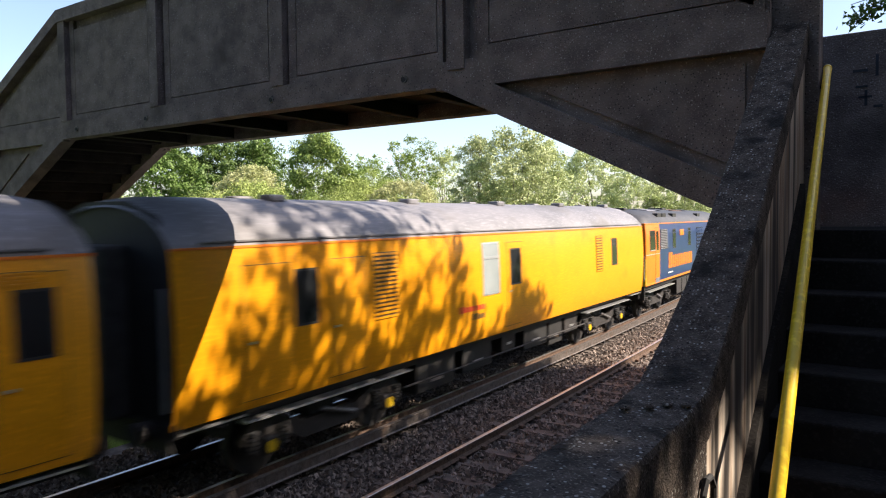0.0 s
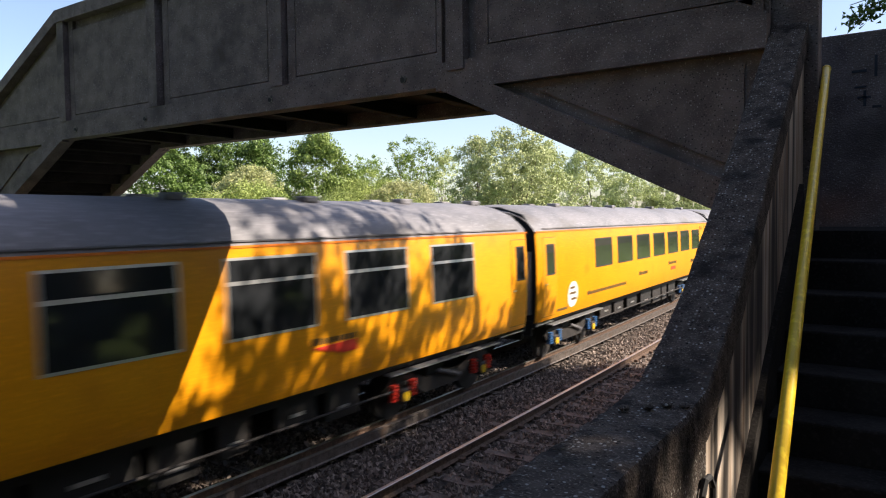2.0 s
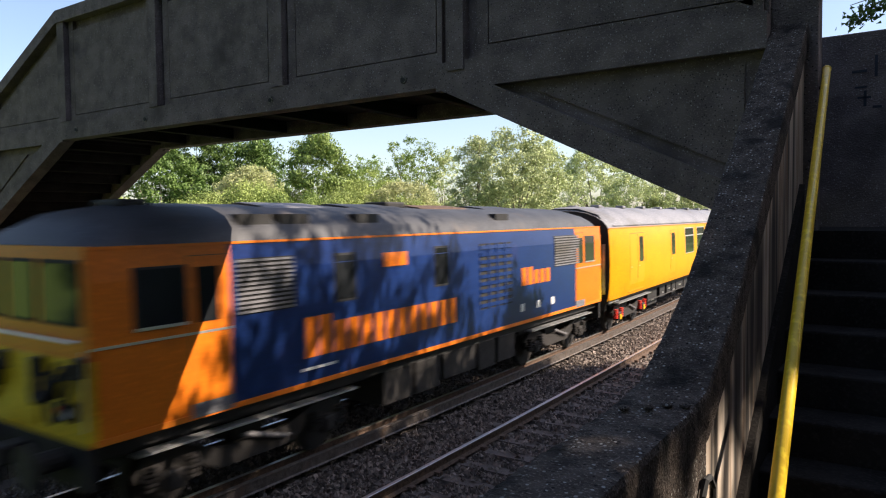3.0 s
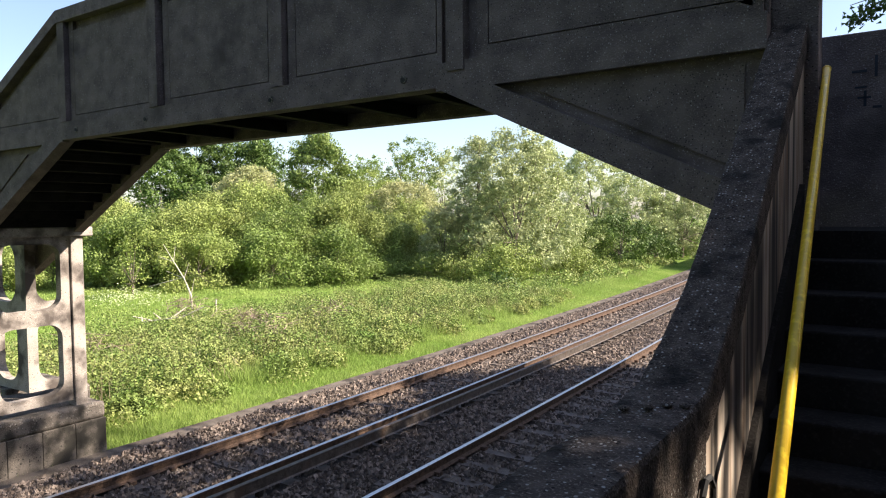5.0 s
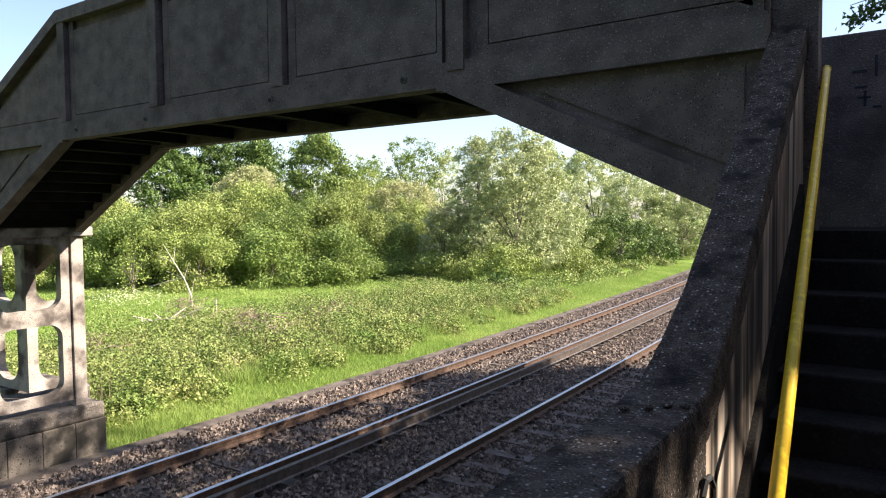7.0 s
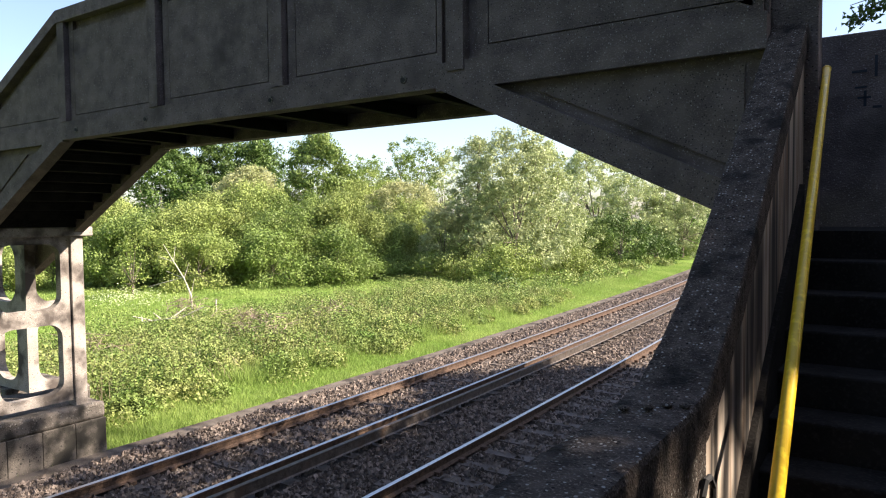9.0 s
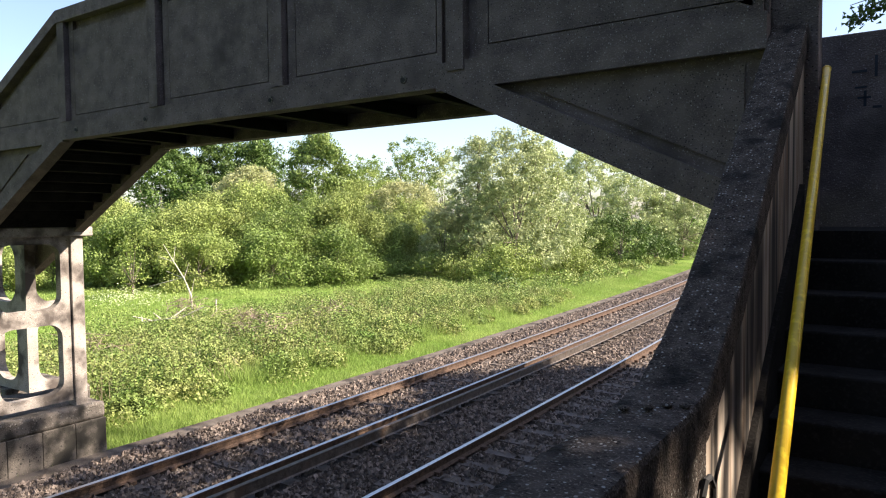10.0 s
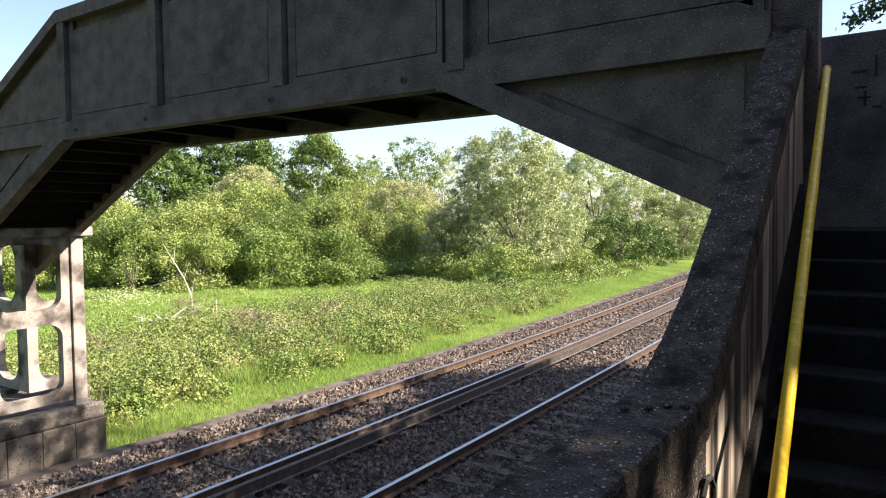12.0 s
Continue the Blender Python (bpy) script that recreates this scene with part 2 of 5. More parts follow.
def holed(bm, u0, u1, v0, v1, h0, h1, g0, g1, r, axis, a0, a1, n=6):
    """A plate u0..u1 by v0..v1 with a rounded hole h0..h1 by g0..g1."""
    hole = []
    for cu, cv, s in ((h1 - r, g1 - r, 0), (h0 + r, g1 - r, 1), (h0 + r, g0 + r, 2), (h1 - r, g0 + r, 3)):
        for i in range(n + 1):
            t = math.pi / 2 * (s + i / n)
            hole.append((cu + r * math.cos(t), cv + r * math.sin(t)))
    cu, cv = (h0 + h1) / 2, (g0 + g1) / 2
    outer = []
    for s in range(4):
        for i in range(n + 1):
            f = i / n
            c = [((u1, cv), (u1, v1), (cu, v1)), ((cu, v1), (u0, v1), (u0, cv)), ((u0, cv), (u0, v0), (cu, v0)), ((cu, v0), (u1, v0), (u1, cv))][s]
            p, q, w = (c[0], c[1], f * 2) if f < 0.5 else (c[1], c[2], f * 2 - 1)
            outer.append((p[0] + (q[0] - p[0]) * w, p[1] + (q[1] - p[1]) * w))

    def at(u, v, w):
        return {"x": (w, u, v), "y": (u, w, v)}[axis]
    k = len(hole)
    rings = [[bm.verts.new(at(*p, w)) for p in ring] for w in (a0, a1) for ring in (hole, outer)]
    for i in range(k):
        j = (i + 1) % k
        for q in ((rings[0], rings[1]), (rings[2], rings[3]), (rings[0], rings[2]), (rings[1], rings[3])):
            try:
                bm.faces.new((q[0][i], q[0][j], q[1][j], q[1][i]))
            except ValueError:
                pass
    bmesh.ops.remove_doubles(bm, verts=bm.verts, dist=0.0005)
    return bm


def cloud(name, verts, faces, mat, smooth=False):
    me = bpy.data.meshes.new(name)
    me.from_pydata(verts.tolist() if hasattr(verts, "tolist") else verts, [], faces.tolist() if hasattr(faces, "tolist") else faces)
    me.materials.append(M[mat])
    return me


# ---- the line of the track: straight behind, an easy left-hand bend ahead ----
BEND = -0.0018


def centre(y):
    if y > 45:
        return centre(45) + BEND * 35 * (y - 45)
    if y < -10:
        return centre(-10) + BEND * -20 * (y + 10)
    return BEND * (y - 10) ** 2 / 2


def heading(y):
    return BEND * (min(max(y, -10), 45) - 10)


SECOND = 3.455
rng = np.random.default_rng(7)


# ---- ground ----
def ground_height(x, y):
    d = x - centre(y)
    if d > 9:
        base = -0.3
    elif d > -3.0:
        base = -0.62
    elif d > -5.0:
        base = -0.62 + 0.17 * (-3.0 - d) / 2
    else:
        base = -0.45 - 0.12 * min(1, (-5.0 - d) / 12)
    if d < -3.6:
        base += 0.10 * noise.noise((x * 0.25, y * 0.25, 0.0)) * min(1, (-3.6 - d))
    return base


def build_ground():
    xs = np.unique(np.concatenate([np.linspace(-600, -60, 14), np.linspace(-60, 14, 75), np.linspace(14, 600, 14)]))
    ys = np.unique(np.concatenate([np.linspace(-600, -20, 14), np.linspace(-20, 70, 70), np.linspace(70, 900, 16)]))
    verts = [(x, y, ground_height(x, y)) for y in ys for x in xs]
    n = len(xs)
    faces = [(j * n + i, j * n + i + 1, j * n + n + i + 1, j * n + n + i) for j in range(len(ys) - 1) for i in range(n - 1)]
    tagged(new("ground", cloud("ground", verts, faces, "soil")), "grassy meadow soil beside the railway", "ground", kind="structure")


def strip(name, mat, section, y0, y1, step, label, category, kind="structure"):
    """A closed section (offset from the track centre, height) swept along the track."""
    ys = np.arange(y0, y1 + 0.01, step)
    k = len(section)
    verts, faces = [], []
    for y in ys:
        c, h = centre(y), heading(y)
        verts += [(c + d, y - d * h, z) for d, z in section]
    for j in range(len(ys) - 1):
        for i in range(k):
            a, b = j * k + i, j * k + (i + 1) % k
            faces.append((a, b, b + k, a + k))
    faces += [tuple(range(k))[::-1], tuple((len(ys) - 1) * k + i for i in range(k))]
    return tagged(new(name, cloud(name, verts, faces, mat)), label, category, kind=kind)


def build_track():
    strip("ballast_bed", "ballast", [(-2.75, -0.6), (-2.15, -0.25), (-1.4, -0.205), (4.9, -0.205), (6.2, -0.6)], -30, 300, 2.5, "stone ballast bed under both tracks, darkened as shade between stones", "ballast")
    strip("cess_path", "path", [(-3.28, -0.62), (-3.24, -0.47), (-2.75, -0.47), (-2.6, -0.62)], -30, 120, 2.5, "narrow gritty path beside the ballast", "path")
    head = [(-0.035, -0.004), (-0.028, 0.0), (0.028, 0.0), (0.035, -0.004)]
    web = [(-0.07, -0.155), (-0.07, -0.145), (-0.012, -0.12), (-0.012, -0.045), (-0.035, -0.035), (-0.035, -0.0045), (0.035, -0.0045), (0.035, -0.035), (0.012, -0.045), (0.012, -0.12), (0.07, -0.145), (0.07, -0.155)]
    for off in (-0.7525, 0.7525, SECOND - 0.7525, SECOND + 0.7525):
        rail = thing("running_rail", "rusty-sided steel running rail with polished head", "rail", group="running rails")
        for nm, mt, sec in (("rail_foot", "rust", web), ("rail_head", "rail_top", [(a, b) for a, b in head])):
            ob = strip(nm, mt, [(off + a, b) for a, b in sec], -30, 300, 2.5, "", "", kind="")
            ob.parent = rail
    for off in (0.7525 + 0.425, SECOND + 0.7525 + 0.425):
        rail = thing("conductor_rail", "brown steel conductor rail raised on insulators", "rail", group="conductor rails")
        sec = [(-0.055, -0.09), (-0.03, -0.07), (-0.03, 0.045), (-0.04, 0.06), (-0.036, 0.076), (0.036, 0.076), (0.04, 0.06), (0.03, 0.045), (0.03, -0.07), (0.055, -0.09)]
        ob = strip("rail_bar", "third", [(off + a, b) for a, b in sec], -30, 300, 2.5, "", "", kind="")
        ob.parent = rail
        pot = mesh_of("insulator", box(bmesh.new(), -0.045, 0.045, -0.045, 0.045, -0.2, -0.091, bevel=0.012), "grime")
        for i in range(20):
            y = 1.0 + i * 2.6
            o = new("insulator", pot)
            o.parent, o.matrix_basis = rail, pose(centre(y) + off, y, 0)
    bm = bmesh.new()
    prism(bm, [(-0.13, -0.32), (-0.11, -0.182), (0.11, -0.182), (0.13, -0.32)], "x", -1.26, 1.26)
    sl = mesh_of("sleeper", bm, "sleeper")
    cl = mesh_of("rail_clip", box(bmesh.new(), -0.045, 0.045, -0.05, 0.05, -0.181, -0.12, bevel=0.01), "rust")
    for i in range(-6, 75):
        y = i * 0.65 + 0.3
        for off in (0, SECOND):
            s = tagged(new("sleeper", sl), "grey concrete sleeper bedded in ballast", "sleeper", "sleepers")
            s.matrix_basis = pose(centre(y) + off, y, 0, 0, 0, -math.degrees(heading(y)))
            if 0 < i < 48:
                for k in (-0.85, -0.655, 0.655, 0.85):
                    c = new("rail_clip", cl)
                    c.parent, c.matrix_basis = s, pose(k, 0, 0)


def build_stones():
    """Loose angular stones over the bed, denser near the camera."""
    n = 120000
    d = rng.uniform(-2.6, 5.2, n)
    y = 1.0 + 45 * rng.uniform(0, 1, n) ** 1.9
    c = np.array([centre(v) for v in y])
    z = np.where(d < -2.1, -0.25 - (-2.1 - d) * 0.5, -0.205) + rng.uniform(-0.022, 0.026, n)
    keep = np.ones(n, bool)
    for off in (-0.7525, 0.7525, SECOND - 0.7525, SECOND + 0.7525, 1.1775, SECOND + 1.1775):
        keep &= np.abs(d - off) > 0.06
    on = (np.abs(((y - 0.3 + 0.325) % 0.65) - 0.325) < 0.12) & ((np.abs(d) < 1.27) | (np.abs(d - SECOND) < 1.27))
    keep &= ~(on & (rng.uniform(0, 1, n) < np.where(d < 1.6, 0.62, 0.8)))
    z = np.where(on, -0.175, z)
    d, y, c, z = d[keep], y[keep], c[keep], z[keep]
    n = len(d)
    chip = np.array([(1, 0.7, -0.4), (-1, 0.8, -0.4), (-0.9, -0.8, -0.4), (0.9, -0.7, -0.4), (0.45, 0.1, 0.75), (-0.5, -0.1, 0.7)], float)
    tri = np.array([(0, 4, 3), (1, 2, 5), (0, 1, 5), (0, 5, 4), (2, 3, 4), (2, 4, 5)])
    size = rng.uniform(0.026, 0.054, (n, 1, 1)) * rng.uniform(0.6, 1.2, (n, 1, 3))
    v = chip[None] * size + rng.normal(0, 0.008, (n, 6, 3))
    a = rng.uniform(0, 6.283, n)
    b = rng.uniform(-0.55, 0.55, n)
    ca, sa, cb, sb = np.cos(a)[:, None], np.sin(a)[:, None], np.cos(b)[:, None], np.sin(b)[:, None]
    x1, z1 = v[..., 0] * cb - v[..., 2] * sb, v[..., 0] * sb + v[..., 2] * cb
    v = np.stack([x1 * ca - v[..., 1] * sa, x1 * sa + v[..., 1] * ca, z1], -1)
    v += np.stack([c + d, y, z], -1)[:, None]
    f = tri[None] + (np.arange(n) * 6)[:, None, None]
    tagged(new("ballast_stones", cloud("ballast_stones", v.reshape(-1, 3), f.reshape(-1, 3), "stone")), "loose angular brown-grey ballast stones", "ballast", kind="stuff")


# ---- footbridge ----
NEAR, FAR, LOW, TOP = 4.80, 6.40, 4.62, 6.25
LK, RK, RISE = -0.87, 5.06, 0.475


def build_bridge():
    br = thing("footbridge", "dark weathered precast concrete railway footbridge with panelled parapets", "footbridge")
    lx, rx = -4.9, 7.79

    def low(x):
        return LOW - (RISE + 0.03) * max(0, LK - x) - RISE * max(0, x - RK)

    def top(x):
        return TOP - RISE * max(0, LK - 0.03 - x) - RISE * max(0, x - RK - 0.05)

    for y0, y1, face in ((NEAR + 0.09, NEAR + 0.17, NEAR), (FAR - 0.17, FAR - 0.09, FAR)):
        s = 1 if face == NEAR else -1
        rx = 7.59 if s > 0 else 7.70
        bm = prism(bmesh.new(), [(lx, low(lx)), (LK, LOW), (RK, LOW), (rx, low(rx)), (rx, top(rx)), (RK + 0.05, TOP), (LK - 0.03, TOP), (lx, top(lx))], "y", y0, y1)
        side = part("parapet", bm, "concrete", br)
        # beam along the bottom edge, bending down into the haunches
        bm = bmesh.new()
        for xa, xb in ((lx, LK), (LK, RK), (RK, rx)):
            prism(bm, [(xa, low(xa)), (xb, low(xb)), (xb, low(xb) + 0.23), (xa, low(xa) + 0.23)], "y", face, y0 if s > 0 else y1)
        bmesh.ops.remove_doubles(bm, verts=bm.verts, dist=0.0005)
        part("edge_beam", bm, "concrete", side)
        # level string across the ends, above the recessed triangles
        for xa, xb in ((lx, LK + 0.0), (RK, rx)):
            part("string_band", prism(bmesh.new(), [(xa, LOW - 0.03), (xb, LOW - 0.03), (xb, LOW + 0.2), (xa, LOW + 0.2)], "y", face + s * 0.004, y0 if s > 0 else y1), "concrete", side)
        # coping
        for xa, xb in ((lx, LK - 0.03), (LK - 0.03, RK + 0.05), (RK + 0.05, rx)):
            part("coping", prism(bmesh.new(), [(xa, top(xa) - 0.12), (xb, top(xb) - 0.12), (xb, top(xb) + 0.04), (xa, top(xa) + 0.04)], "y", min(face - s * 0.03, y1 if s > 0 else y0), max(face - s * 0.03, y1 if s > 0 else y0)), "concrete", side)
        for x in (-2.85, -0.80, 1.17, 3.20, 5.28):
            part("rib", prism(bmesh.new(), [(x - 0.10, max(low(x), LOW - 0.4) + 0.23), (x + 0.06, max(low(x), LOW - 0.4) + 0.23), (x + 0.06, top(x) - 0.12), (x - 0.10, top(x) - 0.12)], "y", min(face - s * 0.012, y0 if s > 0 else y1), max(face - s * 0.012, y0 if s > 0 else y1)), "concrete", side)
        f = y0 if s > 0 else y1
        for x0, x1 in ((-2.70, -1.0), (-0.60, 0.98), (1.40, 3.0), (3.40, 5.04), (5.55, 7.5)):
            za = LOW + 0.31
            span = (min(f, f - s * 0.045), max(f, f - s * 0.045))
            part("panel", prism(bmesh.new(), [(x0, za), (x1, za), (x1, top(x1) - 0.24), (x0, top(x0) - 0.24)], "y", *span), "concrete", side)
            g = 0.009
            for q in ([(x0 - 0.11, LOW + 0.20), (x1 + 0.06, LOW + 0.20), (x1 + 0.06, za - g), (x0 - 0.11, za - g)],
                      [(x0 - 0.11, za - g), (x0 - g, za - g), (x0 - g, top(x0) - 0.122), (x0 - 0.11, top(x0 - 0.11) - 0.122)],
                      [(x1 + g, za - g), (x1 + 0.06, za - g), (x1 + 0.06, top(x1 + 0.06) - 0.122), (x1 + g, top(x1) - 0.122)]):
                part("panel_border", prism(bmesh.new(), q, "y", *span), "concrete", side)
        # raised triangle inside the haunch
        f = y0 if s > 0 else y1
        part("panel", prism(bmesh.new(), [(5.95, LOW - 0.10), (7.45, low(7.45) + 0.34), (7.45, LOW - 0.10)], "y", min(f, f - s * 0.02), max(f, f - s * 0.02)), "concrete", side)
        part("panel", prism(bmesh.new(), [(-1.95, LOW - 0.12), (-3.3, LOW - 0.12), (-3.3, low(-3.3) + 0.34)], "y", min(f, f - s * 0.02), max(f, f - s * 0.02)), "concrete", side)
        if s > 0:
            for x in (-0.52, 0.98, 3.08, 4.73):
                ring = part("drain_hole", tube(bmesh.new(), (x, face - 0.008, LOW + 0.11), (x, face + 0.02, LOW + 0.11), 0.034, n=14), "plinth", side, "small drain hole with worn rim")
                # solid black disc painted as the shade inside the hole
                part("hole", tube(bmesh.new(), (x - 0.006, face - 0.012, LOW + 0.105), (x - 0.006, face + 0.01, LOW + 0.105), 0.022, n=12), "black", ring)
    part("corner_post", cube(7.45, 7.865, 4.985, 5.20, 3.2, 5.7, bevel=0.01), "concrete", br)
    # deck, cross beams and the stair slabs in the haunches, coloured near black for soffit shade
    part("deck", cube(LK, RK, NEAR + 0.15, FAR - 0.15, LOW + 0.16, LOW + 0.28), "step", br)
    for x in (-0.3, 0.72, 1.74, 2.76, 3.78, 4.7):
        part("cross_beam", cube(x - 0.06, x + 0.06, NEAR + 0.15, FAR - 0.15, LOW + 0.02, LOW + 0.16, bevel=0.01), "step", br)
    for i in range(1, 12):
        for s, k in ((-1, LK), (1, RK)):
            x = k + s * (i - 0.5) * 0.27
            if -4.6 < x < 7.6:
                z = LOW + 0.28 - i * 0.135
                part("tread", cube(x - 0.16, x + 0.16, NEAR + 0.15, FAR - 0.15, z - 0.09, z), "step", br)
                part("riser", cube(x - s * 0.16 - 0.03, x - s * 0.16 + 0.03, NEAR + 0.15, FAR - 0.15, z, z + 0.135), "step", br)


def pier_frame(parent, axis, u0, u1, at, jamb, thick=0.16, r=0.22):
    """Two rounded openings one above the other between u0 and u1, in a slab whose middle stands at the given place."""
    a0, a1 = at - thick / 2, at + thick / 2
    part("frame", holed(bmesh.new(), u0, u1, 1.96, 3.30, u0 + jamb, u1 - jamb, 2.10, 3.18, r, axis, a0, a1), "pale", parent)
    part("frame", holed(bmesh.new(), u0, u1, 0.50, 1.958, u0 + jamb, u1 - jamb, 0.66, 1.83, r, axis, a0, a1), "pale", parent)


def build_pier():
    pier = thing("bridge_pier", "pale concrete trestle pier with rounded openings on a block plinth", "pier")
    pier_frame(pier, "x", 4.86, 6.22, -3.53, 0.18)
    for y0, y1 in ((4.78, 4.99), (6.20, 6.41)):
        part("column", cube(-3.66, -3.40, y0, y1, 0.38, 3.30, bevel=0.012), "pale", pier)
    # rear bent, standing further along the far stair
    pier_frame(pier, "x", 6.00, 6.96, -4.66, 0.18, r=0.27)
    pier_frame(pier, "y", -6.02, -4.745, 6.09, 0.22, r=0.32)
    part("cap", cube(-5.05, -3.34, 4.66, 6.56, 3.302, 3.462, bevel=0.02), "pale", pier)
    part("rear_cap", cube(-6.1, -4.5, 6.562, 6.98, 3.302, 3.45, bevel=0.02), "pale", pier)
    part("plinth", cube(-5.25, -3.30, 4.5, 6.66, 0.12, 0.40, bevel=0.05), "plinth", pier)
    part("rear_plinth", cube(-6.2, -4.4, 6.662, 7.02, 0.10, 0.50, bevel=0.05), "plinth", pier)
    part("rear_footing", cube(-6.2, -5.252, 5.9, 6.66, 0.10, 0.50, bevel=0.03), "plinth", pier)
    for x0, x1, y0, y1 in ((-6.2, -4.4, 6.664, 7.02), (-6.2, -5.254, 5.9, 6.658)):
        part("plinth_block", cube(x0, x1, y0, y1, -0.62, 0.098), "plinth", pier)
    for i in range(4):
        part("plinth_block", cube(-5.25, -3.285, 4.50 + i * 0.54, 5.035 + i * 0.54, -0.62, 0.118, bevel=0.012), "plinth", pier)


# ---- near stair ----
STUDS = ((7.633, 1.995), (7.689, 2.044), (7.729, 2.098), (7.779, 2.114))


def build_stair():
    st = thing("near_stair", "shade-darkened concrete stair flight with solid lichened parapet", "stair")
    prof = [(-2.2, 2.945), (2.05, 2.945), (2.3, 2.965), (2.55, 3.09), (2.85, 3.27), (3.17, 3.49), (5.0, 4.77)]
    # parapet: rough flat cope with an uneven skin, body below
    bm = bmesh.new()
    ys = np.concatenate([np.linspace(-2.2, 0.4, 8), np.linspace(0.5, 5.0, 320)])
    zs = np.interp(ys, [p[0] for p in prof], [p[1] for p in prof])
    rows = []
    for y, z in zip(ys, zs):
        row = []
        out = 7.572 if y < 2.3 else 7.572 + 0.02 * min(1, (y - 2.3) / 0.5)
        for f, w in ((0, -0.16), (0, -0.06), (0, -0.02), (0.03, -0.003), (0.14, 0), (0.26, 0), (0.38, 0), (0.5, 0), (0.62, 0), (0.74, 0), (0.86, 0), (0.97, -0.003), (1, -0.02), (1, -0.06), (1, -0.16)):
            u = out + (7.806 - out) * f
            q = noise.noise((u * 60, y * 60, w * 60)) * 0.004 + noise.noise((u * 25, y * 25, w * 25)) * 0.003 + noise.noise((u * 5, y * 5, 3.0)) * 0.003
            row.append(bm.verts.new((u + q * (f - 0.5) * 0.8, y, z + w + q)))
        rows.append(row)
    for a, b in zip(rows, rows[1:]):
        for i in range(len(a) - 1):
            bm.faces.new((a[i], a[i + 1], b[i + 1], b[i]))
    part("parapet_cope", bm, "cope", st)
    low_body = [(y, z - 0.10) for y, z in prof]
    split = [(y, z) for y, z in low_body if y > 2.3]
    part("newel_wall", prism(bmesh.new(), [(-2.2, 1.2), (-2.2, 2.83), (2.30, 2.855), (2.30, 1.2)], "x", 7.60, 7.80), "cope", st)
    part("parapet_wall", prism(bmesh.new(), [(2.302, 1.2), (2.302, 2.86), *split, (5.0, 3.0), (2.6, 1.2)], "x", 7.606, 7.785), "streak", st, "rust and lime streaked parapet wall")
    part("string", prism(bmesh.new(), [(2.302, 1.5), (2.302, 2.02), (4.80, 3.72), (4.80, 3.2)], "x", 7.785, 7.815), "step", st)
    for x, y in STUDS:
        bm = bmesh.new()
        bmesh.ops.create_uvsphere(bm, u_segments=10, v_segments=6, radius=0.018, matrix=Matrix.Translation((x, y, 2.957)) @ Matrix.Diagonal((1, 1, 0.5, 1)))
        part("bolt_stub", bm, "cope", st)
    bm = bmesh.new()
    loop = [(7.812, 2.185, 2.60), (7.815, 2.19, 2.66), (7.818, 2.215, 2.70), (7.818, 2.27, 2.695), (7.815, 2.33, 2.645), (7.812, 2.345, 2.55)]
    sweep(bm, loop, 0.011)
    part("cable_loop", bm, "rubber", st, "short black cable loop")
    part("far_parapet", prism(bmesh.new(), [(-2.2, 1.2), *prof, (6.4, 4.95), (6.4, 3.0), (4.8, 3.0), (2.2, 1.2)], "x", 9.45, 9.65), "concrete", st)
    # steps and landings take the concrete darkened for the stair's shade
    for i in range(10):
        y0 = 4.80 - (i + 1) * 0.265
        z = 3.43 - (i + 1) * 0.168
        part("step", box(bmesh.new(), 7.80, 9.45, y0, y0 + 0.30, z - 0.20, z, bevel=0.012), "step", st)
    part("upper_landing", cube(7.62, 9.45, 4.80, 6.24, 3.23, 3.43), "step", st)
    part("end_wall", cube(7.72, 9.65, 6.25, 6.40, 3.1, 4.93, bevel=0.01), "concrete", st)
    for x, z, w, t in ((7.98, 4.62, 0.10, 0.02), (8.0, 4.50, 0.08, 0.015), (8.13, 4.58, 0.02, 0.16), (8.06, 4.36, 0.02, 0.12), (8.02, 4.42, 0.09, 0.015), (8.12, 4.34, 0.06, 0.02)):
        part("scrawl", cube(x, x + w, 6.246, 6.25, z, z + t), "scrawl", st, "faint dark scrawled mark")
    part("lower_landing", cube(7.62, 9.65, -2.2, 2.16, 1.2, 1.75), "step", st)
    for y0, y1, x0, x1, z in ((5.0, 6.2, 7.7, 9.5, 3.229), (-2.0, 1.9, 7.7, 9.5, 1.199)):
        part("support", cube(x0, x1, y0, y1, -0.7, z), "concrete", st)
    rail = thing("handrail", "worn yellow painted tubular handrail beside the stair", "handrail")
    bm = bmesh.new()
    a, b = Vector((7.895, 5.19, 4.48)), Vector((8.03, 1.52, 2.085))
    tube(bm, b, a, 0.0245, n=16)
    part("tube", bm, "handrail", rail, smooth=True)
    bm = bmesh.new()
    bmesh.ops.create_uvsphere(bm, u_segments=14, v_segments=8, radius=0.028, matrix=Matrix.Translation(a))
    part("end_cap", bm, "handrail", rail, smooth=True)
    for f in (0.04, 0.97):
        c = a.lerp(b, f)
        part("bracket", tube(bmesh.new(), (7.79, c.y, c.z - 0.10), (c.x, c.y, c.z - 0.02), 0.009), "black", rail)


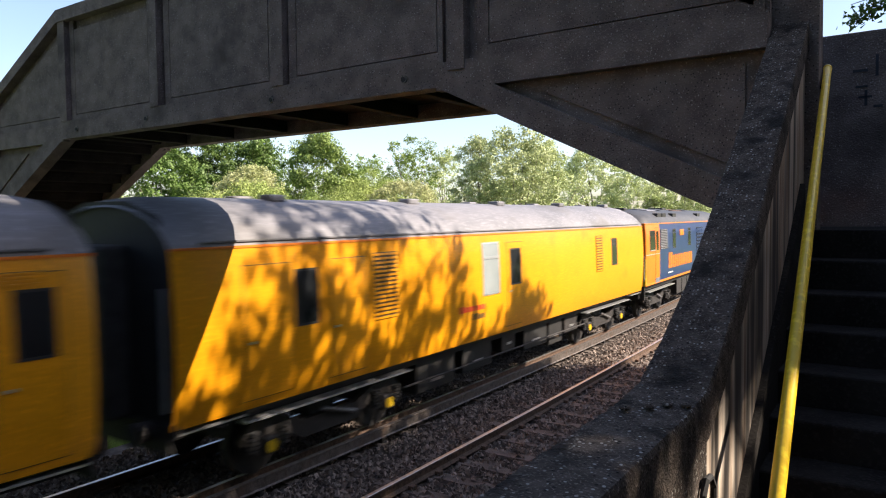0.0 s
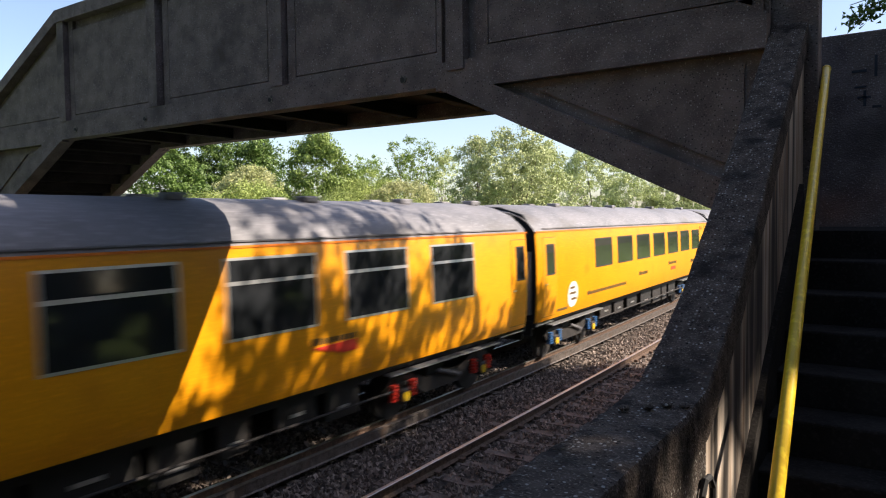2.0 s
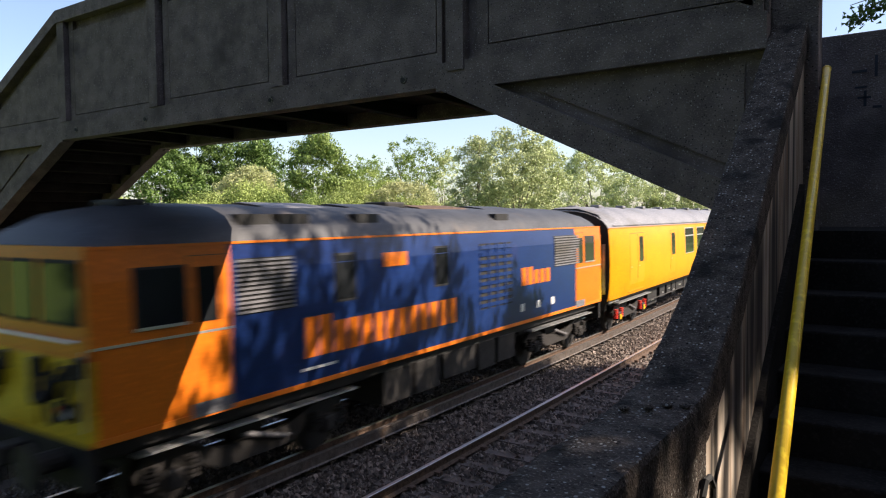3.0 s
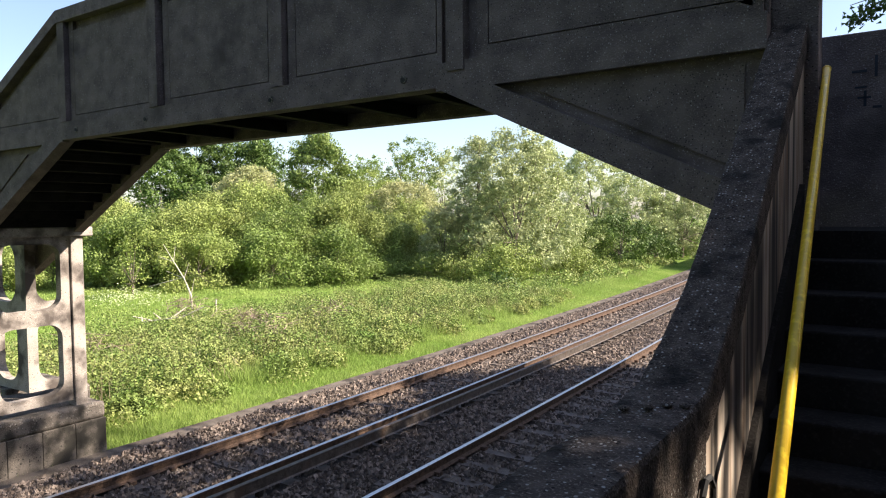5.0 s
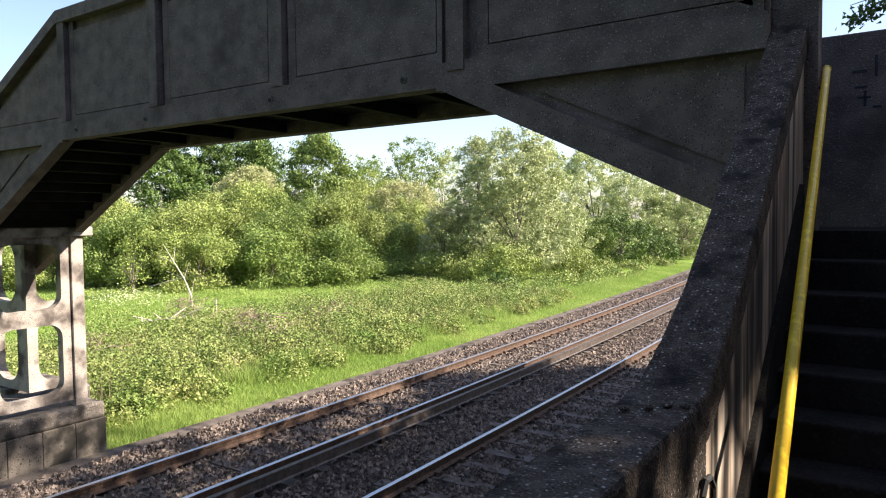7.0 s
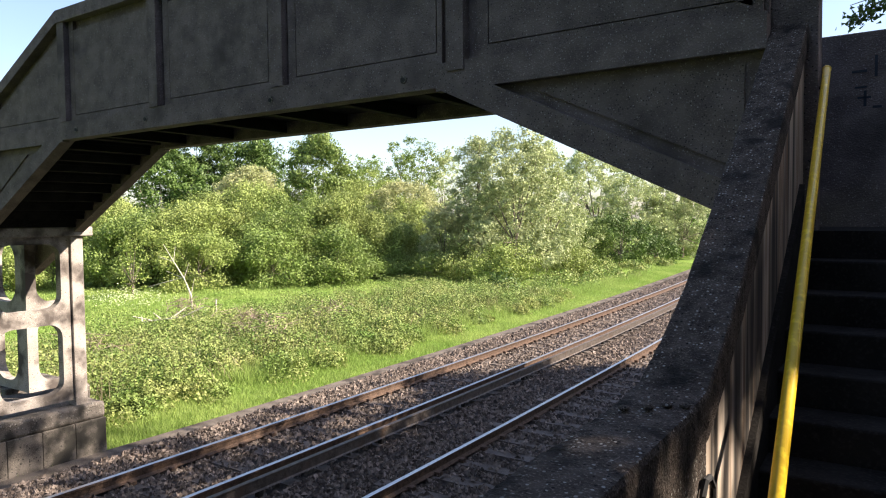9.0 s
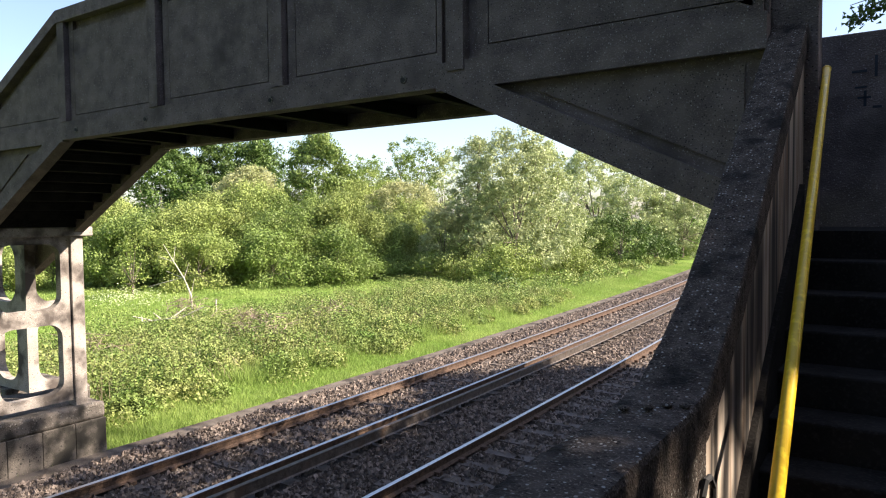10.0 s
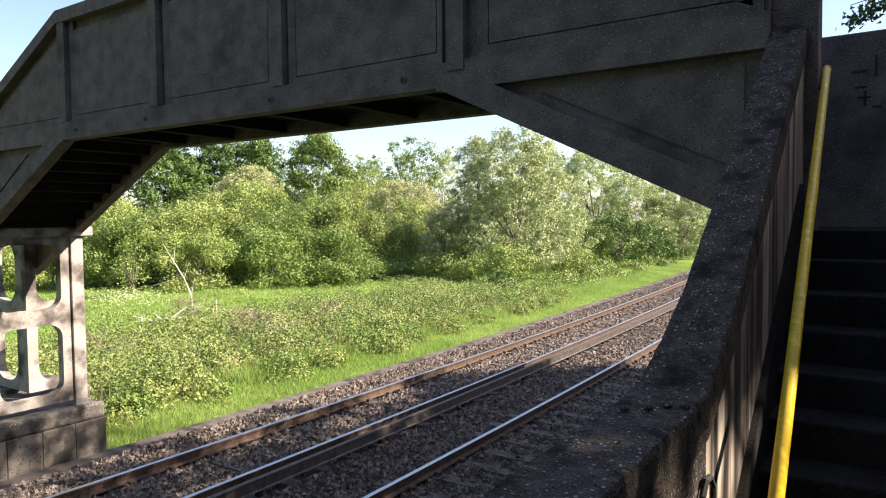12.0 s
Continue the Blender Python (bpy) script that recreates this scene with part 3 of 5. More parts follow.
# ---- plants ----
def leaf_mesh(centres, sizes, aspect=0.55, normals=None, loose=0.45):
    """One pointed three-cornered leaf at each centre, lying roughly along the skin that the normals give."""
    n = len(centres)
    a = rng.normal(size=(n, 3))
    if normals is not None:
        a = np.cross(normals + loose * rng.normal(size=(n, 3)), a)
    a /= np.linalg.norm(a, axis=1)[:, None] + 1e-9
    b = np.cross(a, rng.normal(size=(n, 3)) if normals is None else normals + loose * rng.normal(size=(n, 3)))
    b /= np.linalg.norm(b, axis=1)[:, None] + 1e-9
    a, b = a * sizes[:, None] * 0.5, b * sizes[:, None] * 0.6 * aspect
    v = np.stack([centres - a + b, centres + a, centres - a - b], 1).reshape(-1, 3)
    return v, np.arange(n * 3).reshape(n, 3)


def crown_points(h, w, n, base, rc, ragged, wide=0.35):
    """Leaf centres and facings on the skins of many clumps that fill an uneven crown."""
    clumps = max(12, int(1.5 * w * (h - base) / (rc * rc * 1.6)))
    a = rng.uniform(0, 6.283, clumps)
    t = rng.uniform(0.02, 1.0, clumps) ** 0.85
    prof = np.where(t < wide, 0.72 + 0.28 * t / wide, np.sqrt(np.clip(1 - ((t - wide) / (1 - wide)) ** 2, 0, 1)) * 0.9 + 0.1)
    lump = np.array([1 + ragged * noise.noise((math.cos(p) * 1.3 + w, math.sin(p) * 1.3 + h, q * 2.5)) for p, q in zip(a, t)])
    r = prof * lump * (w / 2 - rc * 0.5) * np.sqrt(rng.uniform(0.25, 1.0, clumps))
    c = np.stack([r * np.cos(a), r * np.sin(a), base + (h - base - rc * 0.6) * t * (1 + 0.25 * (lump - 1))], -1)
    pick = rng.integers(0, clumps, n)
    u = rng.normal(size=(n, 3))
    u[:, 2] += 0.35
    u /= np.linalg.norm(u, axis=1)[:, None]
    s = rc * rng.uniform(0.55, 1.35, clumps)[pick] * rng.uniform(0.55, 1.12, n)
    # leaves gather in tufts on each clump, with gaps between
    tufts = max(8, n // 26)
    tp = rng.integers(0, clumps, tufts)
    tu = rng.normal(size=(tufts, 3))
    tu[:, 2] += 0.35
    tu /= np.linalg.norm(tu, axis=1)[:, None]
    which = rng.integers(0, tufts, n)
    tufted = rng.uniform(0, 1, n) < 0.72
    pick = np.where(tufted, tp[which], pick)
    u = np.where(tufted[:, None], tu[which] + 0.22 * rng.normal(size=(n, 3)), u)
    s = rc * np.where(tufted, rng.uniform(0.55, 1.35, tufts)[which] * rng.uniform(0.85, 1.15, n), s / rc)
    p = c[pick] + u * s[:, None] * np.array([1, 1, 0.8])
    p[:, 2] = np.maximum(p[:, 2], 0.02)
    return p, u, c


KINDS = dict(  # material, base share, clump radius, leaf size, leaves per square metre, raggedness, name, label, category
    oak=("oak", 0.05, 0.9, 0.26, 210, 0.6, "tree", "tall dark green broadleaf tree in full leaf", "tree"),
    maple=("maple", 0.05, 0.8, 0.22, 300, 0.6, "tree", "bright green broadleaf tree in full leaf", "tree"),
    ash=("willow", 0.10, 0.6, 0.20, 110, 0.9, "tree", "thin-crowned pale green tree on the skyline", "tree"),
    alder=("maple", 0.10, 0.6, 0.20, 130, 0.9, "tree", "thin-crowned mid green tree on the skyline", "tree"),
    sallow=("sallow", 0.0, 0.45, 0.13, 620, 0.2, "shrub", "rounded olive-green sallow shrub", "shrub"),
    willow=("willow", 0.0, 0.48, 0.14, 520, 0.7, "tree", "feathery grey-green willow with drooping leafy shoots", "tree"),
    brake=("maple", 0.0, 0.80, 0.115, 980, 0.8, "bush", "dense dark green hedgerow bush", "bush"),
    holt=("hazel", 0.0, 0.72, 0.115, 980, 0.8, "bush", "pale green feathery hedgerow bush", "bush"),
    hazel=("hazel", 0.0, 0.78, 0.115, 980, 0.8, "bush", "dense mid-green hedgerow bush", "bush"),
    thorn=("oak", 0.0, 0.55, 0.15, 620, 0.4, "bush", "rounded dark-green bush at the meadow edge", "bush"),
    sapling=("hazel", 0.0, 0.22, 0.09, 420, 0.7, "sapling", "young leafy sapling in the meadow", "tree"),
)


def plant(kind, x, y, h, w, label=""):
    mt, base, rc, size, dens, ragged, nm, lb, cat = KINDS[kind]
    t = thing(nm, label or lb, cat, pose(x, y, ground_height(x, y)), group=kind + " plants")
    n = int(dens * w * (h * (1 - base)))
    p, u, cs = crown_points(h, w, n, h * base, rc, ragged)
    v, f = leaf_mesh(p, rng.uniform(0.6, 1.3, n) * size, 0.62, u, 0.6)
    crown = new("crown", cloud("crown", v, f, mt))
    crown.parent = t
    bm = bmesh.new()
    fork = h * max(base + 0.15, 0.25)
    r = 0.012 * h + 0.03
    tube(bm, (0, 0, -0.3), (0.03 * w, 0, fork), r * 1.3, r * 0.8)
    for c in cs[:: max(1, len(cs) // 12)]:
        tube(bm, (0.03 * w, 0, fork * 0.97), tuple(c), r * 0.5, r * 0.08, 6)
    part("trunk", bm, "bark", t)
    return t


PLANTS = """
oak -54.3 42.3 11.9 11.6|oak -54.7 48.1 12.9 10.4|oak -53.2 53.9 13.4 9.2|maple -37.3 47.5 11.9 8.5|sallow -37.1 38.9 8.6 7.3|alder -42.3 68.7 13.6 9.2
alder -47.8 67.6 11.7 6.7|ash -39.5 72.2 12.6 5.6|sallow -28.3 48.8 7.3 8.1|willow -13.4 41.0 9.7 7.3|willow -17.4 42.8 9.3 4.4|willow -14.0 47.5 9.5 5.9
willow -18.3 68.2 11.4 9.2|willow -12.6 65.0 8.1 8.5|thorn -11.1 55.3 4.1 6.6|oak -11.2 73.1 5.2 6.3|sallow -18.1 39.6 4.9 3.9|hazel -34.0 24.3 5.4 6.0
brake -30.9 24.8 4.7 6.3|hazel -30.6 27.3 5.3 7.0|hazel -31.2 30.6 6.0 7.0|holt -30.6 33.3 6.4 8.2|brake -27.0 33.7 5.9 7.3|hazel -25.0 35.6 5.6 7.0
holt -24.3 37.9 4.7 6.7|hazel -23.3 40.4 4.3 6.3|brake -24.2 29.5 3.5 5.6|hazel -27.0 26.1 3.6 6.0|brake -21.2 32.6 3.2 5.6|hazel -22.3 42.6 3.6 5.9
sapling -25.9 21.3 3.2 1.8|hazel -36.2 20.0 3.0 4.9|holt -36.4 22.4 3.2 6.2|thorn -8.5 31.1 1.2 2.2|thorn -9.6 60.9 2.3 5.0|brake -9.9 70.9 1.8 5.5
willow -14.2 51.5 4.7 5.1|hazel -12.4 38.0 2.2 4.4|hazel -16.4 38.2 2.5 4.2|holt -10.2 43.5 1.9 4.2|willow -9.3 68.0 7.6 7.5|oak -6.6 82.0 9.0 8.0|holt -33.0 50.0 8.0 8.5|hazel -26.5 46.0 5.2 7.3|willow -19.0 50.0 7.0 7.0|hazel -35.2 25.6 5.6 6.7
brake -28.6 29.2 3.0 4.6|brake -25.6 32.0 2.6 4.4|brake -22.6 35.4 2.6 4.4|brake -21.6 38.4 2.4 4.2|brake -32.2 24.0 2.6 4.4|hazel -29.4 31.6 4.6 5.0|brake -12.6 53.2 3.2 4.6
"""


def build_plants():
    for row in PLANTS.replace("\n", "|").split("|"):
        if row.strip():
            k, *v = row.split()
            plant(k, *map(float, v))
    # unseen trees over the near stair and behind it, whose shade dapples the train; only a few leaves hang into view
    shade = [(13.0, 9.6, 11.9, 5.2, 6500, 0.36, 0.24), (13.2, 13.0, 11.6, 5.2, 10500, 0.36, 0.24), (13.2, 16.6, 11.6, 5.2, 15000, 0.36, 0.24), (13.4, 19.6, 11.6, 4.4, 15000, 0.36, 0.24),
             (12.7, 11.7, 13.3, 4.6, 3200, 0.5, 0.17), (12.8, 15.4, 13.6, 5.0, 4600, 0.5, 0.16), (13.2, 18.8, 13.4, 4.0, 9000, 0.5, 0.17),
             (16.2, 8.4, 19.0, 6.6, 15000, 0.62, 0.26), (13.5, 13.4, 16.4, 4.6, 1500, 0.76, 0.24), (14.6, 7.4, 12.0, 5.0, 900, 0.33, 0.2), (14.2, 2.75, 11.6, 4.4, 10500, 0.42, 0.26), (15.4, 2.4, 12.0, 6.0, 11000, 0.33, 0.2)]
    # further unseen trees, added behind the camera only to hold back sky light
    shade += [(12.5, -3.5, 13.0, 7.5, 14000, 0.05, 0.5)] + [(12.0, -11.0 - 7 * i, 17.0, 10.5, 8000, 0.05, 0.8) for i in range(4)] + [(-7.6, -5.0 - 7 * i, 17.0, 10.0, 8000, 0.05, 0.8) for i in range(5)]
    for x, y, h, w, n, base, leaf in shade:
        t = thing("tree", "unseen broadleaf tree shading the stair and the line", "tree", pose(x, y, -0.3), group="trees by the stair")
        p, u, cs = crown_points(h, w, n, h * base, 0.5 if leaf < 0.2 else 0.75, 0.5, 0.4)
        v, f = leaf_mesh(p, rng.uniform(0.7, 1.3, n) * leaf * 0.92, 0.62, u)
        crown = new("crown", cloud("crown", v, f, "oak"))
        crown.parent = t
        bm = bmesh.new()
        tube(bm, (0, 0, -0.2), (0.1, 0, h * 0.45), 0.28, 0.18, 10)
        for c in cs[::max(1, len(cs) // 14)]:
            tube(bm, (0.1, 0, h * 0.43), tuple(c), 0.08, 0.012, 6)
        part("trunk", bm, "bark", t)
    # unseen hedge along the near bank, added to block the low sky light
    for i in range(13):
        y = -16.0 + 4.2 * i
        x, h, w, n = (13.6 + 0.7 * math.sin(i * 2.3), 5.0 + 0.7 * math.sin(i * 1.7), 5.2, 6500) if y > 3 else (13.9, 9.0, 6.8, 9500)
        t = thing("bush", "dense dark green bush added unseen on the near bank to block sky light", "bush", pose(x, y, -0.3), group="near bank bushes")
        p, u, cs = crown_points(h, w, n, 0.1, 0.7, 0.5, 0.4)
        v, f = leaf_mesh(p, rng.uniform(0.7, 1.3, n) * 0.34, 0.7, u)
        crown = new("crown", cloud("crown", v, f, "oak"))
        crown.parent = t
        bm = bmesh.new()
        for c in cs[::max(1, len(cs) // 8)]:
            tube(bm, (0, 0, -0.2), tuple(c), 0.07, 0.012, 6)
        part("stems", bm, "bark", t)
    # hanging spray of leaves
    t = thing("leafy_branch", "dark leafy branch hanging over the stair end", "branch", pose(7.90, 9.0, 5.66))
    bm = bmesh.new()
    tube(bm, (4.2, 2.6, 2.0), (0.5, 0.1, 0.35), 0.04, 0.012, 6)
    tube(bm, (0.5, 0.1, 0.35), (-0.08, 0, -0.02), 0.012, 0.004, 6)
    tube(bm, (0.5, 0.1, 0.35), (-0.1, 0.1, 0.22), 0.01, 0.004, 6)
    part("twigs", bm, "bark", t)
    q = rng.uniform(0, 1, 260)
    p = np.stack([0.65 * q - 0.12, 0.1 * q, 0.37 * q * rng.uniform(0.4, 1.5, 260)], -1) + rng.normal(0, 0.06, (260, 3))
    v, f = leaf_mesh(p, rng.uniform(0.05, 0.09, 260))
    part_leaf = new("leaves", cloud("leaves", v, f, "oak"))
    part_leaf.parent = t


def build_meadow():
    """Grass blades along the cess and over the meadow, with a belt of brambles."""
    def blades(n, d0, d1, y0, y1, h0, h1, wide, power=1.6):
        d = rng.uniform(d0, d1, n)
        y = y0 + (y1 - y0) * rng.uniform(0, 1, n) ** power
        x = np.array([centre(v) for v in y]) + d
        z = np.array([ground_height(a, b) for a, b in zip(x, y)])
        a = rng.uniform(0, 6.283, n)
        h = rng.uniform(h0, h1, n)
        w = wide * rng.uniform(0.6, 1.4, n)
        dx, dy = np.cos(a) * w, np.sin(a) * w
        lean = rng.normal(0, 0.35, (n, 2)) * h[:, None]
        b = np.stack([x, y, z - 0.03], -1)
        side = np.stack([dx, dy, 0 * x], -1)
        v = np.stack([b + side, b - side, b + np.stack([lean[:, 0], lean[:, 1], h], -1)], 1)
        return v.reshape(-1, 3), np.arange(n * 3).reshape(n, 3)

    v, f = blades(110000, -5.1, -3.3, 4.0, 60, 0.05, 0.20, 0.009)
    tagged(new("verge_grass", cloud("verge_grass", v, f, "grass")), "bright green verge grass beside the track", "grass", kind="stuff")
    v, f = blades(9000, -5.6, -4.6, 11.0, 46, 0.3, 0.65, 0.007, 1.2)
    tagged(new("tall_grass", cloud("tall_grass", v, f, "grass")), "tall seeding grass along the verge", "grass", kind="stuff")
    v, f = blades(230000, -40, -5.0, 6.0, 58, 0.06, 0.24, 0.018, 1.1)
    tagged(new("meadow_grass", cloud("meadow_grass", v, f, "grass")), "rough sunlit meadow grass", "grass", kind="stuff")

    def mounds(n, k, d0, d1, y0, y1, h0, h1, leaf0, leaf1, power=1.3, squat=1.15):
        """Leaves over many low overlapping mounds: distance from the track, span along it, heights and leaf sizes."""
        cd = d0 + (d1 - d0) * rng.uniform(0, 1, k) ** power
        cy = y0 + (y1 - y0) * rng.uniform(0, 1, k) ** 1.1
        ch = (h0 + (h1 - h0) * rng.uniform(0, 1, k) ** 1.6) * np.where(cd > -5.6, 0.55, 1.0)
        pick = rng.integers(0, k, n)
        u = rng.normal(size=(n, 3))
        u /= np.linalg.norm(u, axis=1)[:, None]
        u[:, 2] = np.abs(u[:, 2])
        lump = np.array([noise.noise((a * 3.1 + j, b * 3.1, c * 3.1)) for (a, b, c), j in zip(u, pick)])
        r = rng.uniform(0.6, 1.0, n) ** 0.5 * (1 + 0.45 * lump)
        p = u * (r * ch[pick])[:, None] * np.array([squat, squat, 1.0])
        x = np.array([centre(a) for a in cy])[pick] + cd[pick] + p[:, 0]
        y = cy[pick] + p[:, 1]
        z = np.array([ground_height(a, b) for a, b in zip(x, y)]) + p[:, 2]
        return leaf_mesh(np.stack([x, y, z], -1), rng.uniform(leaf0, leaf1, n), 0.75, u, 0.8)

    v, f = mounds(430000, 380, -4.6, -13.5, 5.0, 32.0, 0.3, 1.15, 0.035, 0.078)
    tagged(new("brambles", cloud("brambles", v, f, "weeds")), "low mounds of brambles and nettles", "brambles", kind="stuff")
    v, f = mounds(110000, 900, -12.5, -34.0, 10.0, 50.0, 0.08, 0.38, 0.04, 0.085, 1.0, 1.8)
    tagged(new("meadow_herbs", cloud("meadow_herbs", v, f, "grass")), "low leafy herbs spread through the meadow grass", "herbs", kind="stuff")
    v, f = mounds(9000, 26, -5.2, -9.0, 33.0, 58.0, 0.4, 1.0, 0.08, 0.14)
    tagged(new("verge_scrub", cloud("verge_scrub", v, f, "weeds")), "scattered scrub at the far verge", "scrub", kind="stuff")
    for x, y, k in ((-22.6, 18.6, 320), (-20.6, 18.0, 240), (-8.3, 30.6, 120), (-9.6, 44.0, 120)):
        c = rng.normal(size=(k, 3)) * np.array([1.1, 0.8, 0.16]) + np.array([x, y, 0.05])
        v, f = leaf_mesh(c, rng.uniform(0.04, 0.09, k), 1.0, np.tile((0.2, -0.2, 1.0), (k, 1)))
        tagged(new("umbel_flowers", cloud("umbel_flowers", v, f, "umbel")), "drift of creamy umbel flowers in the meadow", "flowers", kind="stuff")
    v, f = blades(5000, -13, -5.2, 6, 30, 0.4, 1.0, 0.006)
    tagged(new("dry_stems", cloud("dry_stems", v, f, "straw")), "pale dry stems standing among brambles", "dry stems", kind="stuff")
    # heaps of dead brushwood among the brambles
    for x, y, z, w, k in ((-14.7, 16.6, 0.30, 0.55, 150), (-9.1, 14.9, 0.42, 0.5, 130), (-7.6, 14.4, 0.20, 0.38, 100), (-8.4, 18.0, 0.30, 0.5, 100), (-10.4, 10.2, 0.30, 0.4, 70)):
        g = ground_height(x, y)
        bm = bmesh.new()
        for _ in range(k):
            c = Vector(rng.normal(0, 1, 3) * np.array([w, w * 0.7, 0.0])) + Vector((x, y, g + rng.uniform(0.1, 0.75 + z)))
            d = Vector(rng.normal(0, 1, 3) * np.array([0.20, 0.20, 0.13]))
            tube(bm, c - d, c + d, 0.013, 0.005, 3)
        solid("brushwood_heap", bm, "twig", "tangled heap of dead brown brushwood among brambles", "brushwood", kind="stuff", group="brushwood heaps")
    # far woods to close the horizon
    k = 260
    a = rng.uniform(-2.6, 2.6, k)
    rr = rng.uniform(95, 150, k)
    c = np.stack([-np.sin(a) * rr, np.cos(a) * rr, rng.uniform(1, 6.0, k)], -1)
    n = 60000
    pk = rng.integers(0, k, n)
    p = c[pk] + rng.normal(size=(n, 3)) * np.array([3.5, 3.5, 1.8])
    p[:, 2] = np.abs(p[:, 2] + 0.3) - 0.3
    v, f = leaf_mesh(p, rng.uniform(0.5, 1.0, n))
    tagged(new("far_woods", cloud("far_woods", v, f, "oak")), "distant line of dark green woods", "woods", kind="stuff")


def build_dead_wood():
    t = thing("dead_sapling", "bleached leafless dead sapling in the meadow", "tree", pose(-15.9, 17.7, -0.5))
    bm = bmesh.new()
    pts = [(0, 0, 0), (-0.05, 0.0, 1.0), (-0.28, -0.15, 1.7), (-0.62, -0.38, 2.4), (-0.95, -0.6, 3.1)]
    for i in range(4):
        tube(bm, pts[i], pts[i + 1], 0.042 - i * 0.008, 0.034 - i * 0.008, 7)
    for a, b in (((-0.05, 0, 1.0), (0.05, 0.1, 1.7)), ((-0.28, -0.15, 1.7), (-0.95, -0.5, 2.0)), ((-0.62, -0.38, 2.4), (-1.15, -0.7, 2.6)), ((-0.28, -0.15, 1.7), (-0.15, 0.0, 2.3)), ((-0.62, -0.38, 2.4), (-0.6, -0.3, 3.0)), ((-0.3, -0.15, 1.75), (-1.6, -0.95, 1.35))):
        tube(bm, a, b, 0.018, 0.005, 6)
    part("stem", bm, "dead", t)
    t = thing("broken_stake", "short bleached broken stake", "stake", pose(-15.7, 18.7, -0.5))
    part("stake", tube(bmesh.new(), (0, 0, -0.1), (0.05, 0, 0.75), 0.045, 0.03, 7), "dead", t)
    t = thing("fallen_branch", "bleached fallen branch lying over brambles", "branch", pose(-12.4, 13.6, -0.05))
    bm = bmesh.new()
    for a, b in (((-0.6, 0, 0.2), (0.9, 0.5, 0.42)), ((0.2, 0.2, 0.3), (0.5, -0.3, 0.62)), ((0.9, 0.5, 0.42), (1.5, 0.9, 0.75)), ((-0.6, 0, 0.2), (-1.1, 0.3, 0.35)), ((0.5, 0.35, 0.36), (0.7, 0.8, 0.7)), ((-0.2, 0.1, 0.26), (-0.5, -0.4, 0.45))):
        tube(bm, a, b, 0.03, 0.015, 6)
    part("stem", bm, "dead", t)


# ---- train ----
COACH = [(0.0, 3.86), (0.35, 3.84), (0.70, 3.76), (1.00, 3.62), (1.20, 3.46), (1.32, 3.30), (1.355, 3.20)]
SIDE = [(1.355, 3.20), (1.375, 3.0), (1.395, 2.7), (1.405, 2.4), (1.41, 2.1), (1.405, 1.8), (1.39, 1.5), (1.365, 1.25), (1.33, 1.10)]


def side_x(z, sec=None):
    sec = sec or SIDE
    return float(np.interp(z, [p[1] for p in sec][::-1], [p[0] for p in sec][::-1]))


def sheet(bm, y0, y1, z0, z1, s, lift, sec=None, thick=0.012):
    """A plate that follows the curve of the body side; s is the side, +1 or -1."""
    zs = [z0 + (z1 - z0) * i / 4 for i in range(5)]
    out = [[bm.verts.new((s * (side_x(z, sec) + lift), y, z)) for z in zs] for y in (y0, y1)]
    inn = [[bm.verts.new((s * (side_x(z, sec) + lift - thick), y, z)) for z in zs] for y in (y0, y1)]
    for i in range(4):
        bm.faces.new((out[0][i], out[1][i], out[1][i + 1], out[0][i + 1]))
    for k in (0, 1):
        for i in range(4):
            bm.faces.new((out[k][i], out[k][i + 1], inn[k][i + 1], inn[k][i]))
    for i in (0, 4):
        bm.faces.new((out[0][i], out[1][i], inn[1][i], inn[0][i]))
    return bm


def rim(bm, y0, y1, z0, z1, s, w, lift, sec=None):
    sheet(bm, y0 - w, y1 + w, z1, z1 + w, s, lift, sec)
    sheet(bm, y0 - w, y1 + w, z0 - w, z0, s, lift, sec)
    sheet(bm, y0 - w, y0, z0, z1, s, lift, sec)
    sheet(bm, y1, y1 + w, z0, z1, s, lift, sec)
    return bm


def window(parent, y0, y1, z0, z1, frame_mat="rubber", pane="glass", bar=0.0, sec=None, both=True):
    for s in ((1, -1) if both else (1,)):
        w = part("window", rim(bmesh.new(), y0, y1, z0, z1, s, 0.035, 0.006, sec), frame_mat, parent)
        part("pane", sheet(bmesh.new(), y0, y1, z0, z1, s, 0.003, sec), pane, w)
        if bar:
            part("glazing_bar", sheet(bmesh.new(), y0, y1, bar - 0.025, bar + 0.025, s, 0.012, sec), "silver", w)


def door(parent, y0, y1, z0, z1, mat, win=None, sec=None):
    for s in (1, -1):
        d = part("door", sheet(bmesh.new(), y0, y1, z0, z1, s, 0.008, sec), mat, parent)
        part("door_gap", rim(bmesh.new(), y0, y1, z0, z1, s, 0.012, 0.004, sec), "ink", d)
        if win:
            w = part("window", rim(bmesh.new(), *win, s, 0.03, 0.014, sec), "rubber", d)
            part("pane", sheet(bmesh.new(), *win, s, 0.011, sec), "glass", w)
        part("handle", sheet(bmesh.new(), y0 + 0.06, y0 + 0.16, 1.95, 1.98, s, 0.025, sec), "silver", d)


def grille(parent, y0, y1, z0, z1, n, sec=None, mat="yellow", back="ink"):
    for s in (1, -1):
        g = part("grille", sheet(bmesh.new(), y0, y1, z0, z1, s, 0.004, sec), back, parent)
        for i in range(n):
            a = z0 + (z1 - z0) * (i + 0.25) / n
            part("slat", sheet(bmesh.new(), y0, y1, a, a + (z1 - z0) * 0.5 / n, s, 0.022, sec), mat, g)


